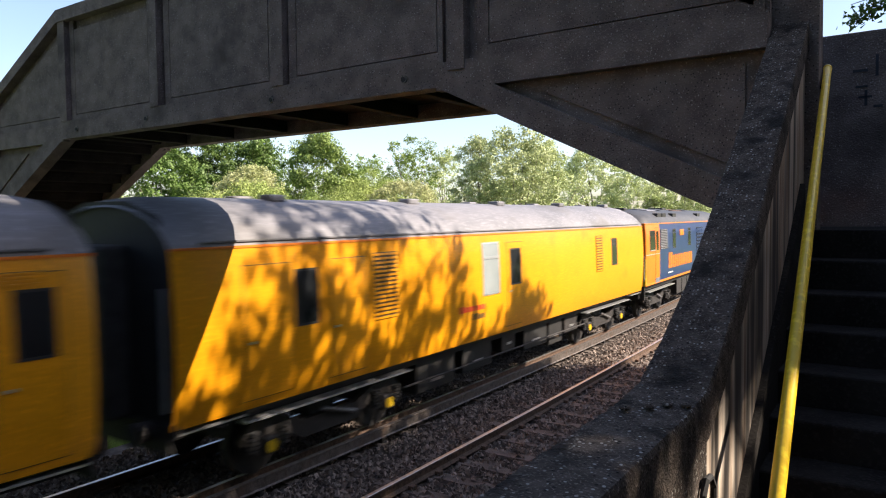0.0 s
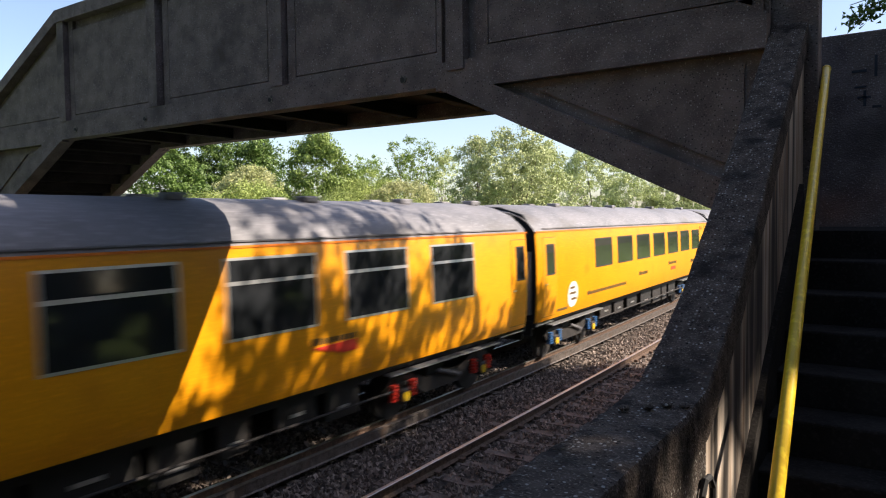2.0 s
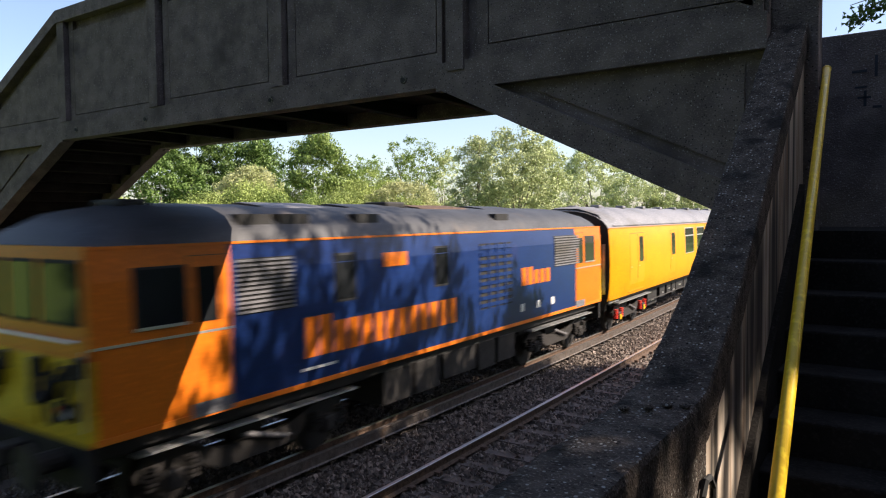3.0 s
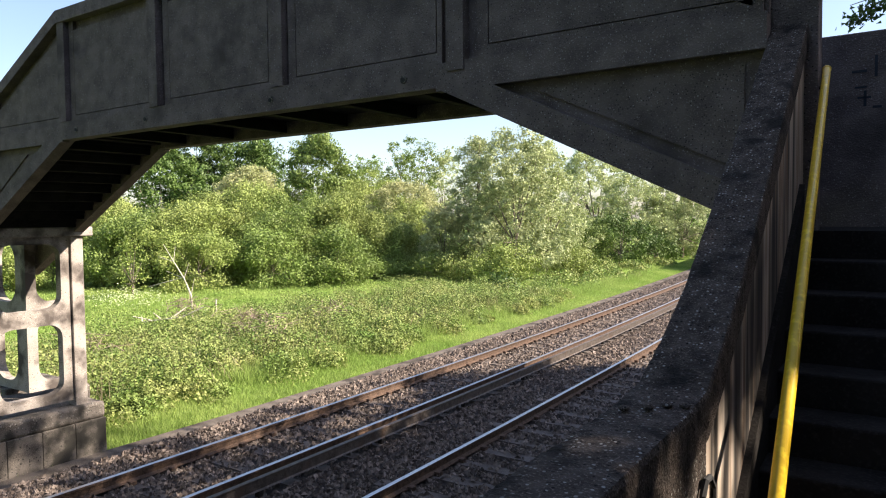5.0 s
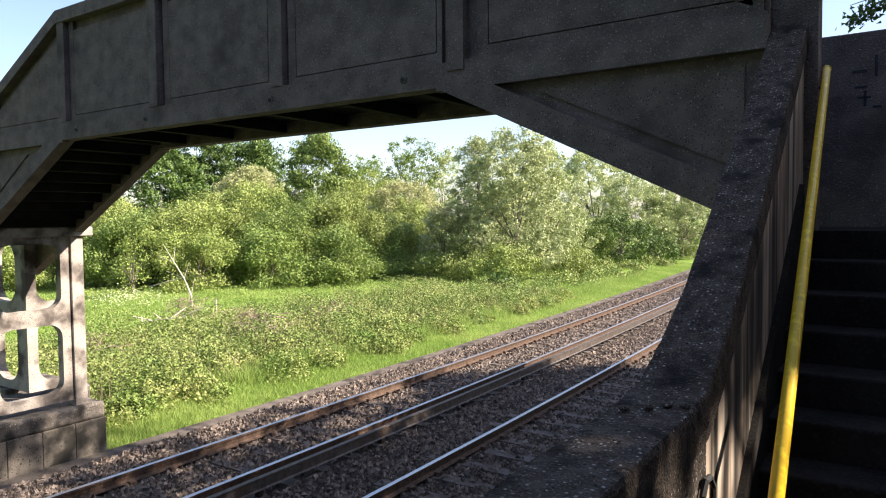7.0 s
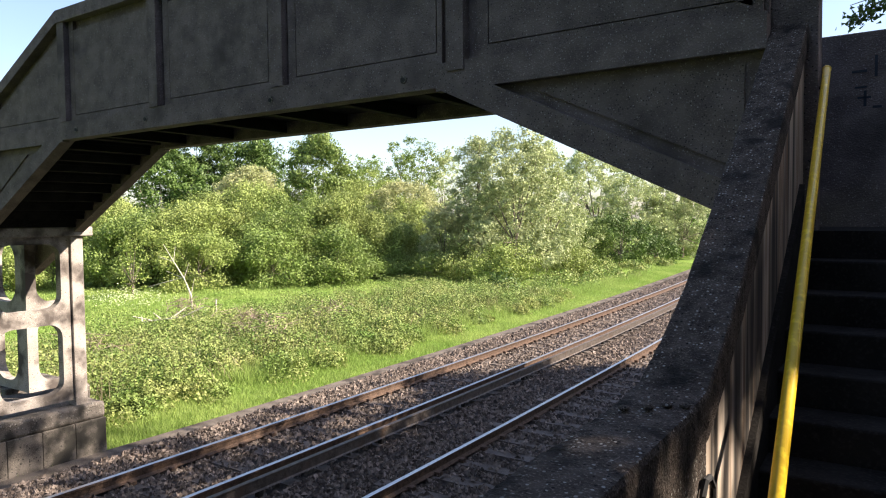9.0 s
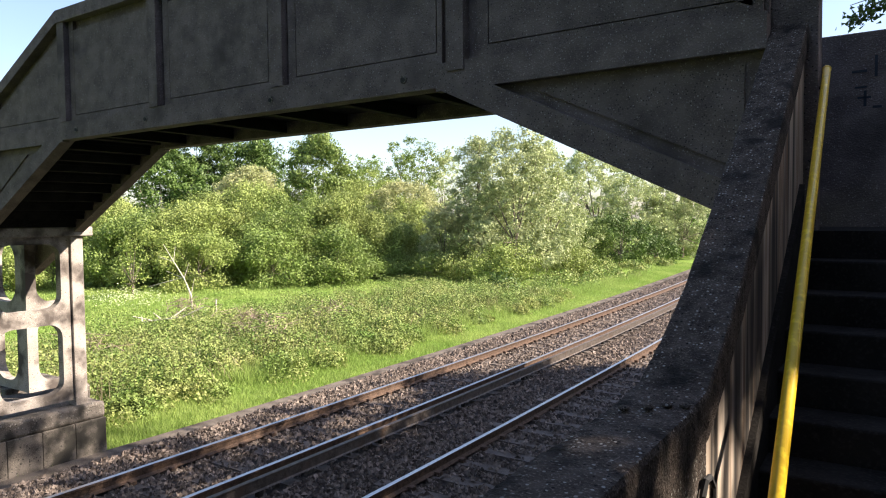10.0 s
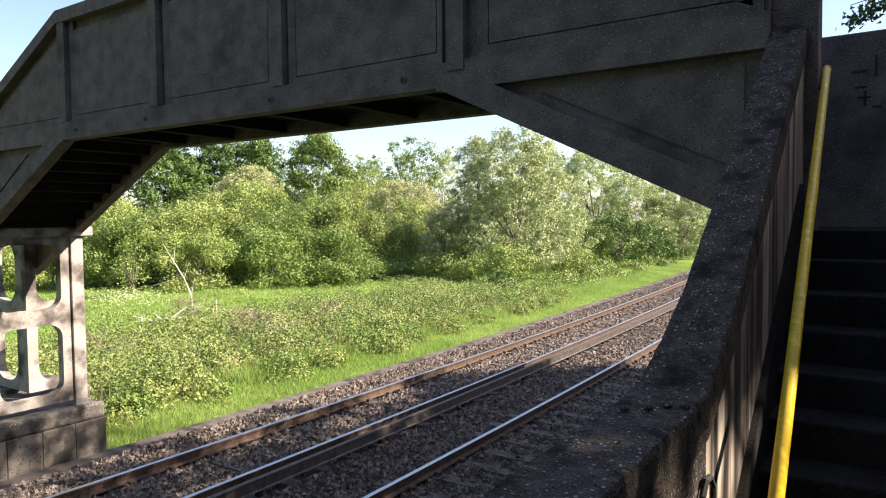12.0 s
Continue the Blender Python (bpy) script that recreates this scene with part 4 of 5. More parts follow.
def lettering(parent, y0, y1, z0, z1, n, mat="ink", sec=None, label="row of plain lettering bars"):
    """Unreadable writing: short upright bars in a row."""
    for s in (1, -1):
        bm = bmesh.new()
        w = (y1 - y0) / n
        for i in range(n):
            sheet(bm, y0 + i * w, y0 + (i + 0.74) * w, z0, z1 - (0.0 if i in (0, 1) else (z1 - z0) * 0.2), s, 0.007, sec)
        part("lettering", bm, mat, parent, label)


def wheelset(parent, y, r=0.46):
    bm = bmesh.new()
    tube(bm, (-0.98, y, r), (0.98, y, r), 0.08, n=10)
    axle = part("axle", bm, "grime", parent)
    for s in (-1, 1):
        bm = tube(bmesh.new(), (s * 0.69, y, r), (s * 0.82, y, r), r, n=28)
        part("wheel", bm, "grime", axle)


def bogie(parent, y, base, spring="spring", box_mat="signal"):
    b = part("bogie", cube(-0.9, 0.9, y - 0.3, y + 0.3, 0.55, 0.80, bevel=0.03), "black", parent)
    for s in (-1, 1):
        h = base / 2
        pts = [(y - h - 0.45, 0.62), (y - h - 0.3, 0.80), (y - h + 0.3, 0.80), (y - 0.55, 0.62), (y + 0.55, 0.62), (y + h - 0.3, 0.80), (y + h + 0.3, 0.80), (y + h + 0.45, 0.62),
               (y + h + 0.4, 0.52), (y + h - 0.35, 0.55), (y + 0.6, 0.36), (y - 0.6, 0.36), (y - h + 0.35, 0.55), (y - h - 0.4, 0.52)]
        part("side_frame", prism(bmesh.new(), pts, "x", min(s * 0.98, s * 1.08), max(s * 0.98, s * 1.08)), "grime", b)
        for k in (-1, 1):
            part("axle_box", cube(s * 1.0, s * 1.19, y + k * h - 0.13, y + k * h + 0.13, 0.34, 0.60, bevel=0.03), "grime", b)
            part("axle_cover", tube(bmesh.new(), (s * 1.185, y + k * h, 0.46), (s * 1.21, y + k * h, 0.46), 0.085, n=14), box_mat, b, "round painted axle box cover")
            for e in (-0.27, 0.27):
                bm = bmesh.new()
                for i in range(5):
                    tube(bm, (s * 1.12, y + k * h + e, 0.42 + i * 0.06), (s * 1.12, y + k * h + e, 0.455 + i * 0.06), 0.075, n=12)
                part("spring", bm, spring, b)
        part("damper", tube(bmesh.new(), (s * 1.13, y - 0.25, 0.72), (s * 1.13, y + 0.5, 0.50), 0.03), "roof", b)
        part("step_board", cube(s * 1.12, s * 1.30, y - h - 0.5, y + h + 0.5, 0.90, 0.93), "silver", b)
    for k in (-1, 1):
        wheelset(b, y + k * base / 2)


def coach(name, label, length, bogie_base=2.6, spring="spring", vents=0, roof_mat="roof"):
    """Body shell, roof, ends, underframe and bogies, centred on the track at rail level."""
    v = thing(name, label, "railway coach", group="train")
    h = length / 2
    ys = [-h, -h + 0.06, h - 0.06, h]
    prof = [(x, z) for x, z in SIDE]
    for s in (1, -1):
        bm = bmesh.new()
        rows = [[bm.verts.new((s * (x - (0.03 if abs(y) == h else 0)), y, z)) for x, z in prof] for y in ys]
        for a, b in zip(rows, rows[1:]):
            for i in range(len(a) - 1):
                bm.faces.new((a[i], a[i + 1], b[i + 1], b[i]))
        part("body_side", bm, "yellow", v, smooth=True)
    bm = bmesh.new()
    full = [(-x, z) for x, z in COACH[::-1]] + COACH[1:]
    rows = []
    for y, drop in ((-h - 0.01, 0.22), (-h + 0.10, 0.09), (-h + 0.35, 0.02), (-h + 0.8, 0.0), (h - 0.8, 0.0), (h - 0.35, 0.02), (h - 0.10, 0.09), (h + 0.01, 0.22)):
        rows.append([bm.verts.new((x * (1 - drop * 0.10), y, 3.20 + (z - 3.20) * (1 - drop))) for x, z in full])
    for a, b in zip(rows, rows[1:]):
        for i in range(len(a) - 1):
            bm.faces.new((a[i], a[i + 1], b[i + 1], b[i]))
    part("roof", bm, roof_mat, v, smooth=True)
    for s in (1, -1):
        part("cantrail_line", cube(s * 1.352, s * 1.368, -h, h, 3.185, 3.215), "line", v, "thin orange cantrail line")
        part("rain_gutter", cube(s * 1.335, s * 1.36, -h + 0.4, h - 0.4, 3.262, 3.285), "roof", v)
        part("solebar", cube(s * 1.00, s * 1.06, -h, h, 0.90, 1.10), "black", v)
    for s in (-1, 1):
        e = part("end_wall", prism(bmesh.new(), [(-1.33, 1.0), (1.33, 1.0), (1.38, 2.1), (1.33, 3.2), (1.0, 3.6), (0.4, 3.78), (-0.4, 3.78), (-1.0, 3.6), (-1.33, 3.2), (-1.38, 2.1)], "y", s * (h - 0.03), s * (h - 0.09)), "black", v)
        part("gangway", cube(-0.48, 0.48, s * (h - 0.03), s * (h + 0.28), 1.15, 3.25, bevel=0.05), "rubber", e, "black rubber gangway bellows")
        part("buffer_beam", cube(-1.25, 1.25, s * (h - 0.02), s * (h + 0.02), 0.82, 1.16), "black", e)
        for k in (-0.87, 0.87):
            part("buffer", tube(bmesh.new(), (k, s * h, 1.05), (k, s * (h + 0.26), 1.05), 0.11, 0.14, 14), "grime", e)
        part("end_rail", cube(1.16, 1.24, s * (h + 0.0), s * (h + 0.03), 1.3, 2.75), "silver", e)
    part("underframe", cube(-1.2, 1.2, -h + 0.1, h - 0.1, 1.02, 1.12), "black", v)
    for s in (-1, 1):
        bogie(v, s * (h - 2.9), bogie_base, spring)
        part("step_board", cube(1.14, 1.32, s * (h - 0.55) - 0.5, s * (h - 0.55) + 0.5, 1.02, 1.045), "silver", v)
    k = random.Random(len(label))
    y = -h + 5.2
    while y < h - 5.4:
        w = k.uniform(0.5, 1.3)
        d = k.uniform(0.32, 0.55)
        b = part("equipment_box", cube(-1.04, 1.04, y, y + w, d, 1.02, bevel=0.02), k.choice(("black", "grime", "black")), v)
        part("box_latch", cube(1.04, 1.055, y + w * 0.35, y + w * 0.65, d + 0.15, d + 0.2), "silver", b)
        y += w + k.uniform(0.1, 0.5)
    part("centre_sill", cube(-0.5, 0.5, -h + 4.6, h - 4.6, 0.45, 1.019), "black", v)
    part("truss_rod", tube(bmesh.new(), (1.2, -h + 4.6, 0.62), (1.2, h - 4.6, 0.62), 0.022), "grime", v)
    for i in range(vents):
        yy = -h + (i + 0.7) * length / vents
        for x in (-0.38, 0.38):
            part("roof_vent", cube(x - 0.14, x + 0.14, yy - 0.16, yy + 0.16, 3.80, 3.91, bevel=0.03), roof_mat, v)
    return v, h


def roundel(parent, y, z):
    for s in (1, -1):
        bm = bmesh.new()
        n = 24
        ring = [bm.verts.new((s * (side_x(z + 0.33 * math.sin(6.2832 * i / n)) + 0.008), y + 0.33 * math.cos(6.2832 * i / n), z + 0.33 * math.sin(6.2832 * i / n))) for i in range(n)]
        c = bm.verts.new((s * (side_x(z) + 0.009), y, z))
        for i in range(n):
            bm.faces.new((c, ring[i], ring[(i + 1) % n]))
        r = part("roundel", bm, "white", parent, "white roundel with dark bars")
        for dz, a, b in ((0.17, -0.2, 0.12), (0.03, -0.24, 0.2), (-0.12, -0.12, 0.24)):
            part("bar", sheet(bmesh.new(), y + a, y + b, z + dz - 0.03, z + dz + 0.03, s, 0.014), "ink", r)
        part("arm", sheet(bmesh.new(), y - 0.95, y - 0.30, 1.24, 1.30, s, 0.007), "ink", r)


def build_vans():
    v, h = coach("brake_van", "yellow parcels van with louvre grilles and grey roof", 17.45, 2.6, "rubber", vents=5)
    for a, b, c, d in ((1.92, 2.30, 2.10, 2.82), (14.46, 14.86, 2.15, 2.86)):
        window(v, a - h, b - h, c, d)
    grille(v, 3.58 - h, 4.20 - h, 1.92, 3.0, 16)
    grille(v, 13.2 - h, 13.7 - h, 2.0, 3.0, 14)
    window(v, 7.03 - h, 7.66 - h, 2.0, 3.0, "silver", "frost", bar=2.72)
    door(v, 8.03 - h, 8.77 - h, 1.22, 3.0, "yellow", (8.18 - h, 8.62 - h, 2.12, 2.84))
    door(v, 2.6 - h, 3.4 - h, 1.22, 2.95, "yellow")
    door(v, 1.0 - h, 1.8 - h, 1.22, 2.95, "yellow")
    lettering(v, 6.1 - h, 7.1 - h, 1.72, 1.84, 9, "red")
    lettering(v, 6.6 - h, 7.1 - h, 1.54, 1.66, 4, "ink")
    return v


def build_c2():
    v, h = coach("test_coach", "yellow inspection coach with dark windows and white roundel", 20.0)
    for a, b in ((7.4, 8.78), (9.58, 10.98), (11.76, 13.2), (13.95, 15.35), (16.16, 17.53)):
        window(v, a - h, b - h, 2.18, 2.9)
    window(v, 4.95 - h, 5.5 - h, 2.2, 2.9, "rubber", "frost")
    door(v, 0.35 - h, 1.0 - h, 1.2, 3.05, "yellow", (0.5 - h, 0.87 - h, 2.22, 2.87))
    door(v, 19.05 - h, 19.7 - h, 1.2, 3.05, "yellow", (19.25 - h, 19.58 - h, 2.25, 2.87))
    window(v, 1.07 - h, 1.26 - h, 2.71, 2.89)
    roundel(v, 2.66 - h, 1.62)
    grille(v, 17.9 - h, 18.4 - h, 2.93, 3.07, 4)
    grille(v, 19.1 - h, 19.5 - h, 2.93, 3.07, 4)
    lettering(v, 11.9 - h, 13.1 - h, 1.72, 1.84, 10, "ink")
    for s in (1, -1):
        part("emblem", sheet(bmesh.new(), 12.3 - h, 12.9 - h, 1.50, 1.62, s, 0.007), "red", v, "red emblem bar")
    lettering(v, 7.5 - h, 8.4 - h, 1.60, 1.70, 9)
    lettering(v, 3.4 - h, 6.8 - h, 1.45, 1.55, 30)
    lettering(v, 15.6 - h, 17.2 - h, 1.62, 1.75, 12)
    lettering(v, 16.2 - h, 17.3 - h, 1.42, 1.55, 9)
    part("fuel_box", cube(0.9, 1.2, 4.79 - h, 5.25 - h, 0.62, 1.0, bevel=0.02), "orange", v, "orange painted equipment box")
    return v


def build_c3():
    v, h = coach("measurement_coach", "yellow measurement coach with seven dark side windows", 18.9, vents=4)
    k = 18.9 / 18.75
    for a, b in ((3.78, 5.14), (5.7, 7.1), (7.62, 9.04), (9.54, 10.96), (11.45, 12.88), (13.37, 14.74), (15.29, 16.6)):
        window(v, a * k - h, b * k - h, 2.18, 2.91)
    door(v, 0.35 - h, 1.1 - h, 1.2, 3.05, "yellow", (0.51 - h, 0.95 - h, 2.2, 2.87))
    door(v, 17.85 - h, 18.5 - h, 1.2, 3.05, "yellow", (18.0 - h, 18.35 - h, 2.25, 2.87))
    roundel(v, 2.15 - h, 1.58)
    grille(v, 16.9 - h, 17.4 - h, 2.93, 3.07, 4)
    lettering(v, 11.6 - h, 12.8 - h, 1.74, 1.85, 10, "ink")
    for s in (1, -1):
        part("emblem", sheet(bmesh.new(), 12.0 - h, 12.7 - h, 1.52, 1.64, s, 0.007), "red", v, "red emblem bar")
    lettering(v, 7.9 - h, 8.9 - h, 1.62, 1.74, 9)
    lettering(v, 3.2 - h, 6.6 - h, 1.45, 1.55, 30)
    lettering(v, 15.2 - h, 16.6 - h, 1.62, 1.75, 12)
    return v


def build_c4():
    v, h = coach("staff_coach", "yellow coach with silver-framed sliding windows and roof vents", 19.75, 2.6, "red", vents=8)
    for a, b in ((9.46, 10.98), (11.68, 13.2), (13.87, 15.35), (16.1, 17.47)):
        window(v, a - h, b - h, 2.05, 3.03, "silver", "glass", bar=2.74)
    door(v, 7.05 - h, 7.80 - h, 1.18, 3.0, "yellow", (7.2 - h, 7.66 - h, 2.13, 2.88))
    door(v, 2.75 - h, 3.5 - h, 1.18, 3.0, "yellow", (2.93 - h, 3.3 - h, 2.12, 2.86))
    door(v, 1.9 - h, 2.7 - h, 1.18, 3.0, "yellow")
    door(v, 19.0 - h, 19.65 - h, 1.2, 3.05, "yellow", (19.22 - h, 19.55 - h, 2.2, 2.88))
    lettering(v, 13.1 - h, 14.05 - h, 1.74, 1.84, 9, "ink")
    for s in (1, -1):
        part("emblem", prism(bmesh.new(), [(13.1 - h, 1.70), (14.05 - h, 1.72), (14.05 - h, 1.56), (13.7 - h, 1.56)], "x", s * 1.395, s * 1.418), "red", v, "red emblem flash")
    return v


LOCO = [(1.30, 3.26), (1.335, 2.9), (1.345, 2.2), (1.345, 1.5), (1.34, 1.18)]


def locomotive():
    v = thing("locomotive", "dark blue locomotive with orange cabs and yellow nose panels", "locomotive", group="train")
    h = 7.30
    cab = 1.8

    def shell(y0, y1, mat, nm):
        for s in (1, -1):
            bm = bmesh.new()
            rows = [[bm.verts.new((s * x, y, z)) for x, z in LOCO] for y in (y0, y1)]
            for i in range(len(LOCO) - 1):
                bm.faces.new((rows[0][i], rows[0][i + 1], rows[1][i + 1], rows[1][i]))
            made = part(nm, bm, mat, v)
        return made

    shell(-h + cab, h - cab, "blue", "body_side")
    # roof in two tones
    arc = [(-1.30, 3.26), (-1.22, 3.44), (-0.98, 3.60), (-0.6, 3.72), (0, 3.78), (0.6, 3.72), (0.98, 3.60), (1.22, 3.44), (1.30, 3.26)]
    bm = bmesh.new()
    rows = []
    for y, f, w in ((-h + 0.0, 0.05, 0.88), (-h + 0.15, 0.45, 0.95), (-h + 0.5, 0.82, 0.99), (-h + 1.2, 1, 1), (h - 1.2, 1, 1), (h - 0.5, 0.82, 0.99), (h - 0.15, 0.45, 0.95), (h, 0.05, 0.88)):
        rows.append([bm.verts.new((x * w, y, 3.26 + (z - 3.26) * f)) for x, z in arc])
    for a, b in zip(rows, rows[1:]):
        for i in range(len(a) - 1):
            bm.faces.new((a[i], a[i + 1], b[i + 1], b[i]))
    part("roof", bm, "loco_roof", v, smooth=True)
    for y, l, m in ((-3.6, 1.3, "roof"), (-1.6, 1.5, "loco_roof"), (0.6, 1.7, "rust"), (2.9, 1.5, "loco_roof")):
        part("roof_hatch", prism(bmesh.new(), [(x * 0.82, z + 0.035) for x, z in arc[1:-1]] + [(0.9, 3.5), (-0.9, 3.5)], "y", y - l / 2, y + l / 2), m, v)
    for y in (-4.9, -4.2, -2.6, 1.9):
        part("roof_grille", cube(0.98, 1.16, y - 0.28, y + 0.28, 3.47, 3.62), "black", v)
    part("exhaust", cube(-0.3, 0.3, -1.0, -0.4, 3.74, 3.86, bevel=0.03), "black", v)
    part("horn_box", cube(-0.3, 0.3, -h + 1.0, -h + 1.4, 3.72, 3.82, bevel=0.03), "black", v)
    for s in (1, -1):
        part("cantrail_line", cube(s * 1.296, s * 1.312, -h, h, 3.245, 3.275), "line", v)
        part("skirt_line", cube(s * 1.335, s * 1.352, -h, h, 1.17, 1.24), "line", v)
        part("solebar", cube(s * 1.00, s * 1.06, -h, h, 0.92, 1.16), "black", v)
    # body side fittings
    grille(v, 1.9 - h, 2.88 - h, 2.33, 3.05, 12, LOCO, "roof", "black")
    for a, b in ((3.74, 4.16), (6.37, 6.78)):
        window(v, a - h, b - h, 2.34, 3.0, "rubber", "glass", sec=LOCO)
    grille(v, 7.94 - h, 9.3 - h, 1.70, 3.02, 9, LOCO, "blue", "black")
    for y in (8.27, 8.62, 8.97):
        for s in (1, -1):
            part("grille_post", sheet(bmesh.new(), y - 0.03 - h, y + 0.03 - h, 1.70, 3.02, s, 0.03, LOCO), "blue", v)
    grille(v, 11.5 - h, 13.0 - h, 2.33, 3.08, 12, LOCO, "roof", "black")
    for s in (1, -1):
        part("name_plate", sheet(bmesh.new(), 4.86 - h, 5.5 - h, 2.76, 2.99, s, 0.012, LOCO), "orange", v, "small orange plate")
        for y in (9.7, 10.5, 11.3):
            part("data_panel", sheet(bmesh.new(), y - h, y + 0.16 - h, 1.45, 1.62, s, 0.006, LOCO), "white", v)
        part("white_strip", sheet(bmesh.new(), 3.0 - h, 3.7 - h, 1.40, 1.44, s, 0.006, LOCO), "white", v)
    lettering(v, 3.07 - h, 7.1 - h, 1.58, 2.16, 13, "orange", LOCO, "large orange lettering shown as plain bars")
    lettering(v, 9.75 - h, 11.3 - h, 2.02, 2.42, 5, "orange", LOCO, "orange number shown as plain bars")
    # cabs
    for e in (-1, 1):
        y0, y1 = sorted((e * h, e * (h - cab)))
        c = shell(y0, y1, "orange", "cab_side")
        sec = LOCO
        ya, yb = sorted((e * (h - 0.52), e * (h - 1.14)))
        for s in (1, -1):
            w = part("cab_window", rim(bmesh.new(), ya, yb, 2.36, 3.0, s, 0.03, 0.008, sec), "rubber", c)
            part("window_sill", sheet(bmesh.new(), ya - 0.02, yb + 0.02, 2.325, 2.36, s, 0.022, sec), "silver", w)
            part("pane", sheet(bmesh.new(), ya, yb, 2.36, 3.0, s, 0.004, sec), "glass", w)
            da, db = sorted((e * (h - 1.22), e * (h - 1.74)))
            d = part("cab_door", sheet(bmesh.new(), da, db, 1.22, 3.12, s, 0.008, sec), "orange", c)
            part("door_gap", rim(bmesh.new(), da, db, 1.22, 3.12, s, 0.012, 0.004, sec), "ink", d)
            wa, wb = sorted((e * (h - 1.30), e * (h - 1.62)))
            part("pane", sheet(bmesh.new(), wa, wb, 2.33, 2.99, s, 0.012, sec), "glass", d)
            part("waist_line", sheet(bmesh.new(), y0, y1, 2.19, 2.22, s, 0.010, sec), "silver", c)
            fa, fb = sorted((e * (h - 1.2), e * (h - 1.8)))
            part("foot_panel", sheet(bmesh.new(), fa, fb, 1.19, 1.36, s, 0.014, sec), "roof", c)
        # front: raked wall with three windows
        yf = e * h
        front = part("cab_front", prism(bmesh.new(), [(-1.30, 3.28), (1.30, 3.28), (1.345, 2.2), (1.345, 2.08), (-1.345, 2.08), (-1.345, 2.2)], "y", yf - e * 0.05, yf + e * 0.02), "orange", c)
        part("nose_panel", prism(bmesh.new(), [(-1.345, 2.08), (1.345, 2.08), (1.345, 1.18), (-1.345, 1.18)], "y", yf - e * 0.05, yf + e * 0.03), "signal", c, "warning yellow nose panel")
        for xa, xb in ((-1.18, -0.44), (-0.27, 0.27), (0.44, 1.18)):
            yy = sorted((yf + e * 0.021, yf + e * 0.035))
            w = part("windscreen", cube(xa - 0.035, xb + 0.035, *yy, 2.43, 3.14, bevel=0.01), "rubber", front)
            yy = sorted((yf + e * 0.036, yf + e * 0.042))
            part("pane", cube(xa, xb, *yy, 2.47, 3.10), "glass", w)
        part("hand_rail", tube(bmesh.new(), (-1.2, yf + e * 0.08, 2.28), (1.2, yf + e * 0.08, 2.28), 0.015), "silver", front)
        for k in (-1, 1):
            lamp = part("lamp_housing", cube(k * 0.78, k * 1.12, *sorted((yf + e * 0.02, yf + e * 0.10)), 1.42, 1.62, bevel=0.02), "black", c)
            part("tail_lamp", tube(bmesh.new(), (k * 0.87, yf + e * 0.09, 1.52), (k * 0.87, yf + e * 0.115, 1.52), 0.06, n=14), "lamp", lamp)
            part("head_lamp", tube(bmesh.new(), (k * 1.02, yf + e * 0.09, 1.52), (k * 1.02, yf + e * 0.115, 1.52), 0.06, n=14), "white", lamp)
            bu = part("buffer", tube(bmesh.new(), (k * 0.87, yf, 1.02), (k * 0.87, yf + e * 0.42, 1.02), 0.12, n=14), "black", c)
            part("buffer_head", tube(bmesh.new(), (k * 0.87, yf + e * 0.42, 1.02), (k * 0.87, yf + e * 0.47, 1.02), 0.24, n=20), "grime", bu)
            bm = bmesh.new()
            sweep(bm, [(k * (0.35 + 0.5 * f / 8), yf + e * (0.10 + 0.12 * math.sin(math.pi * f / 8)), 2.05 - 0.44 * math.sin(math.pi * f / 8)) for f in range(9)], 0.028, 6)
            part("jumper_cable", bm, "rubber", c, "drooping black jumper cable")
            part("jumper_box", cube(k * 0.3, k * 0.46, *sorted((yf + e * 0.02, yf + e * 0.14)), 1.85, 2.06, bevel=0.02), "black", c)
        for x, z, w, hgt in ((-0.62, 1.72, 0.16, 0.2), (0.62, 1.72, 0.16, 0.2), (-1.24, 2.02, 0.14, 0.22), (1.24, 2.02, 0.14, 0.22), (-0.98, 1.94, 0.1, 0.16), (0.98, 1.94, 0.1, 0.16)):
            part("control_box", cube(x - w / 2, x + w / 2, *sorted((yf + e * 0.02, yf + e * 0.12)), z - hgt / 2, z + hgt / 2, bevel=0.02), "grime", c, "small dark control socket")
        for x0, x1, sag in ((-1.15, -0.6, 0.5), (0.6, 1.15, 0.5), (-0.9, -0.35, 0.32), (0.35, 0.9, 0.32)):
            bm = bmesh.new()
            pts = [(x0 + (x1 - x0) * f / 8, yf + e * (0.10 + 0.07 * math.sin(math.pi * f / 8)), 1.92 - sag * math.sin(math.pi * f / 8)) for f in range(9)]
            sweep(bm, pts, 0.032, 6)
            part("air_hose", bm, "rubber", c, "looped black air hose")
        for k in (-1, 1):
            part("grab_rail", tube(bmesh.new(), (k * 1.30, yf + e * 0.06, 1.35), (k * 1.30, yf + e * 0.06, 2.2), 0.014), "silver", c)
        part("gangway_plate", cube(-0.32, 0.32, *sorted((yf + e * 0.03, yf + e * 0.06)), 1.30, 2.06), "signal", c)
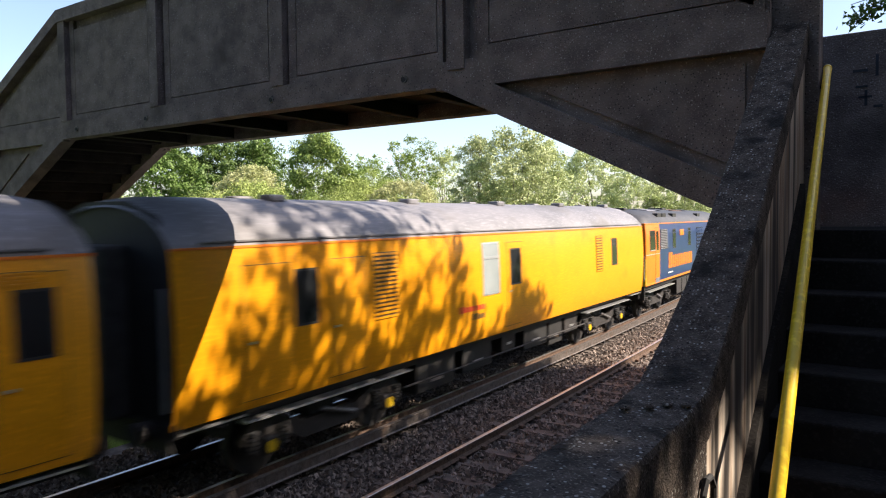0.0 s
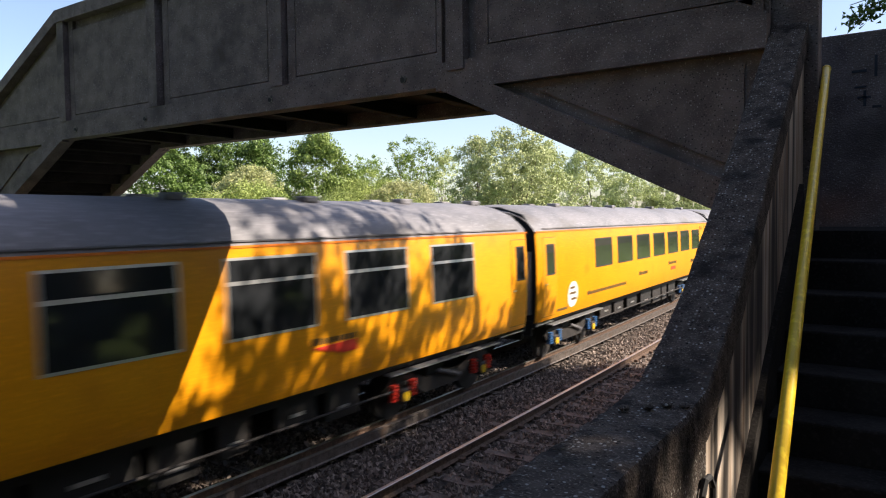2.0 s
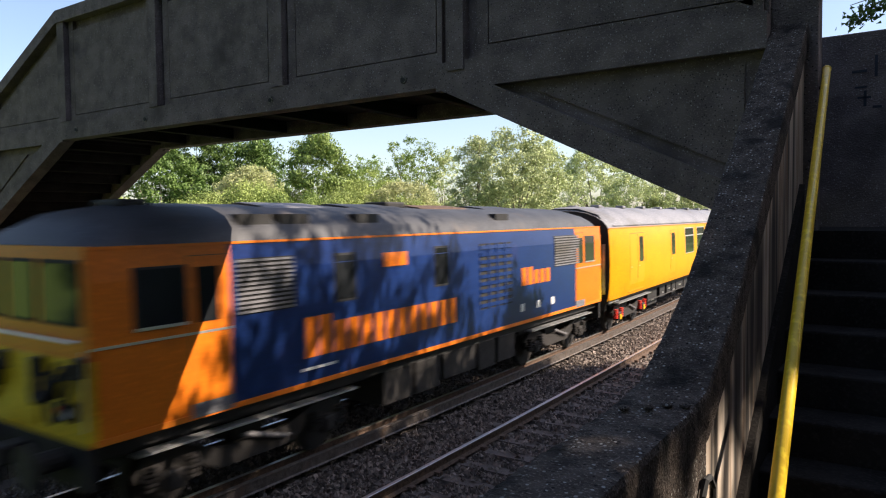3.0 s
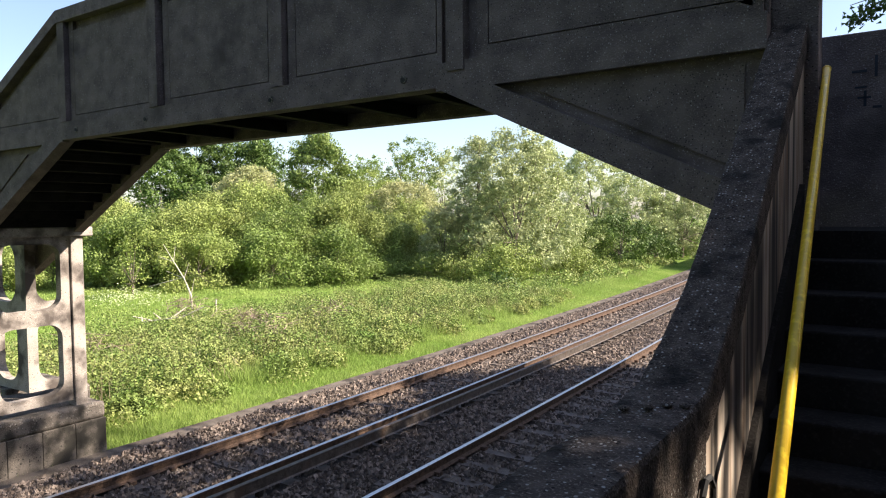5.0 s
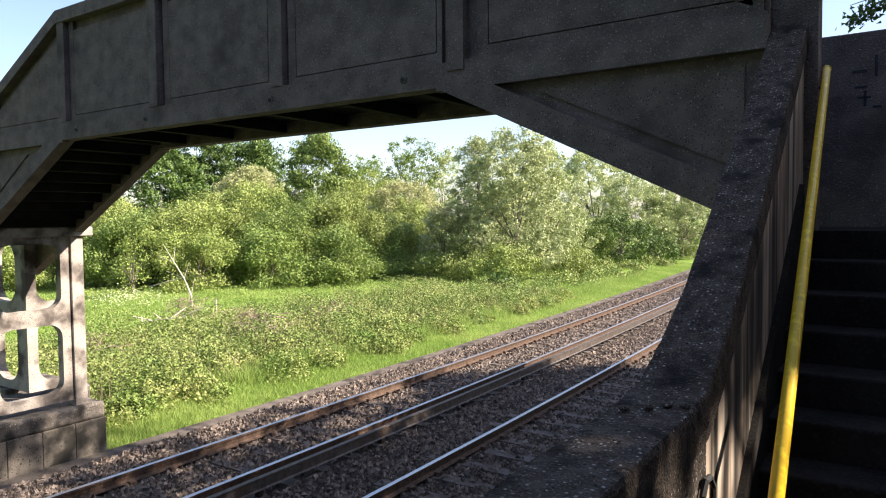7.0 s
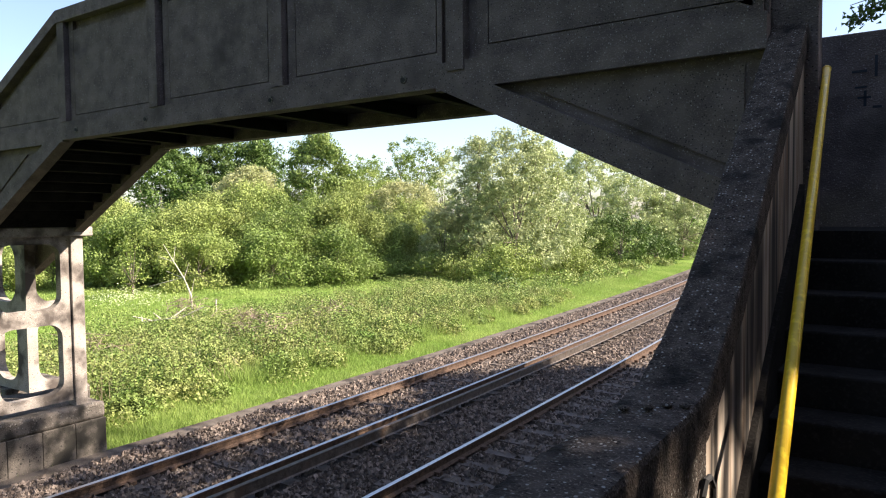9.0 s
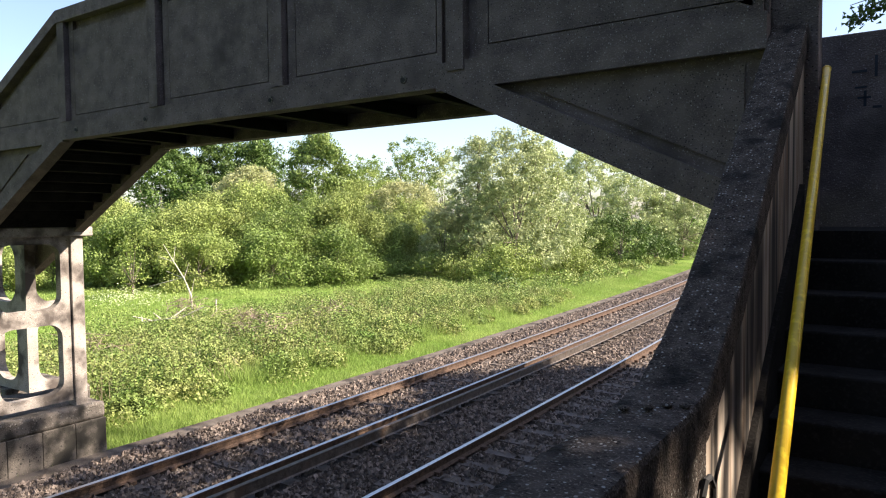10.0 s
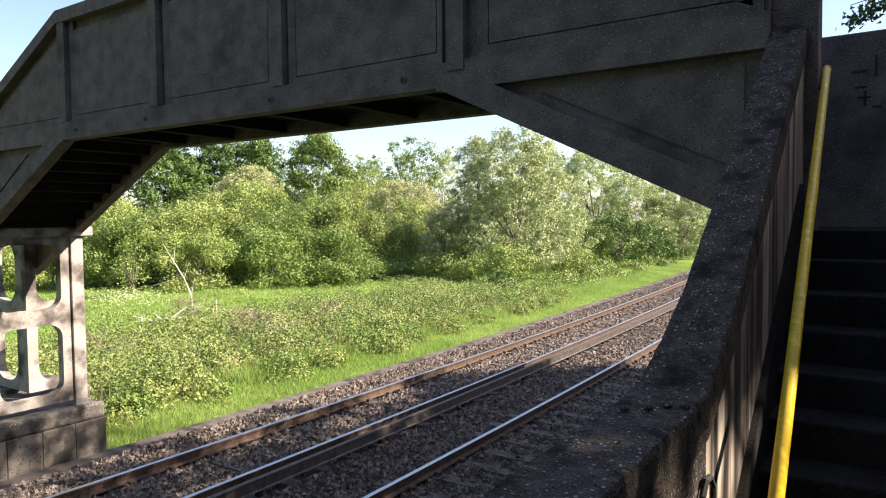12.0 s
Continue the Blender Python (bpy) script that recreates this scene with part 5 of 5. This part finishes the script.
        part("buffer_beam", cube(-1.3, 1.3, *sorted((yf - e * 0.05, yf + e * 0.05)), 0.70, 1.18), "black", c)
        part("coupling", cube(-0.14, 0.14, *sorted((yf + e * 0.05, yf + e * 0.40)), 0.86, 1.08, bevel=0.03), "grime", c)
        for x in (-0.5, -0.3, 0.3, 0.5):
            part("air_pipe", tube(bmesh.new(), (x, yf + e * 0.10, 0.95), (x, yf + e * 0.16, 0.45), 0.025, n=6), "rubber", c)
    part("underframe", cube(-1.2, 1.2, -h + 0.1, h - 0.1, 1.0, 1.17), "black", v)
    for s in (-1, 1):
        bogie(v, s * 4.9, 2.68, "grime", "grime")
    for y0, y1, d in ((-2.3, -1.5, 0.42), (-1.4, -0.6, 0.42), (-0.5, 0.7, 0.5), (0.8, 1.5, 0.42), (1.6, 2.4, 0.45)):
        part("equipment_box", cube(-1.2, 1.2, y0, y1, d, 1.0, bevel=0.02), "grime", v)
    return v


SPEED = 24.9
SWAY = {0: -0.05, 1: -0.44, 2: 0.42, 3: 0.03, 4: -0.13, 5: -0.10}     # metres ahead of or behind an even pace, at each half second
TRAIN = []          # vehicle and the place of its middle along the track at the start


def build_train():
    last = locomotive()
    back = -55.75
    c4, c3, c2, van = build_c4(), build_c3(), build_c2(), build_vans()
    TRAIN.append((last, back - 0.5 - 7.30))
    TRAIN.append((c4, back + 19.75 / 2))
    TRAIN.append((c3, back + 20.2 + 18.9 / 2))
    TRAIN.append((c2, back + 39.7 + 20.0 / 2))
    TRAIN.append((van, back + 60.57 + 17.45 / 2))
    first = copy_thing(last, pose(0, 0, 0))
    TRAIN.append((first, back + 60.57 + 17.45 + 0.5 + 7.30))


def motions():
    for vehicle, start in TRAIN:
        rows = []
        for i in range(25):
            t = i * 0.5
            y = start + SPEED * t + SWAY.get(i, 0.0)
            rows.append((t, pose(centre(y), y, 0, 0, 0, -math.degrees(heading(y)))))
        walk(vehicle, rows)


build_ground()
build_track()
build_bridge()
build_pier()
build_stair()
build_train()
build_plants()
build_meadow()
build_dead_wood()
build_stones()
motions()
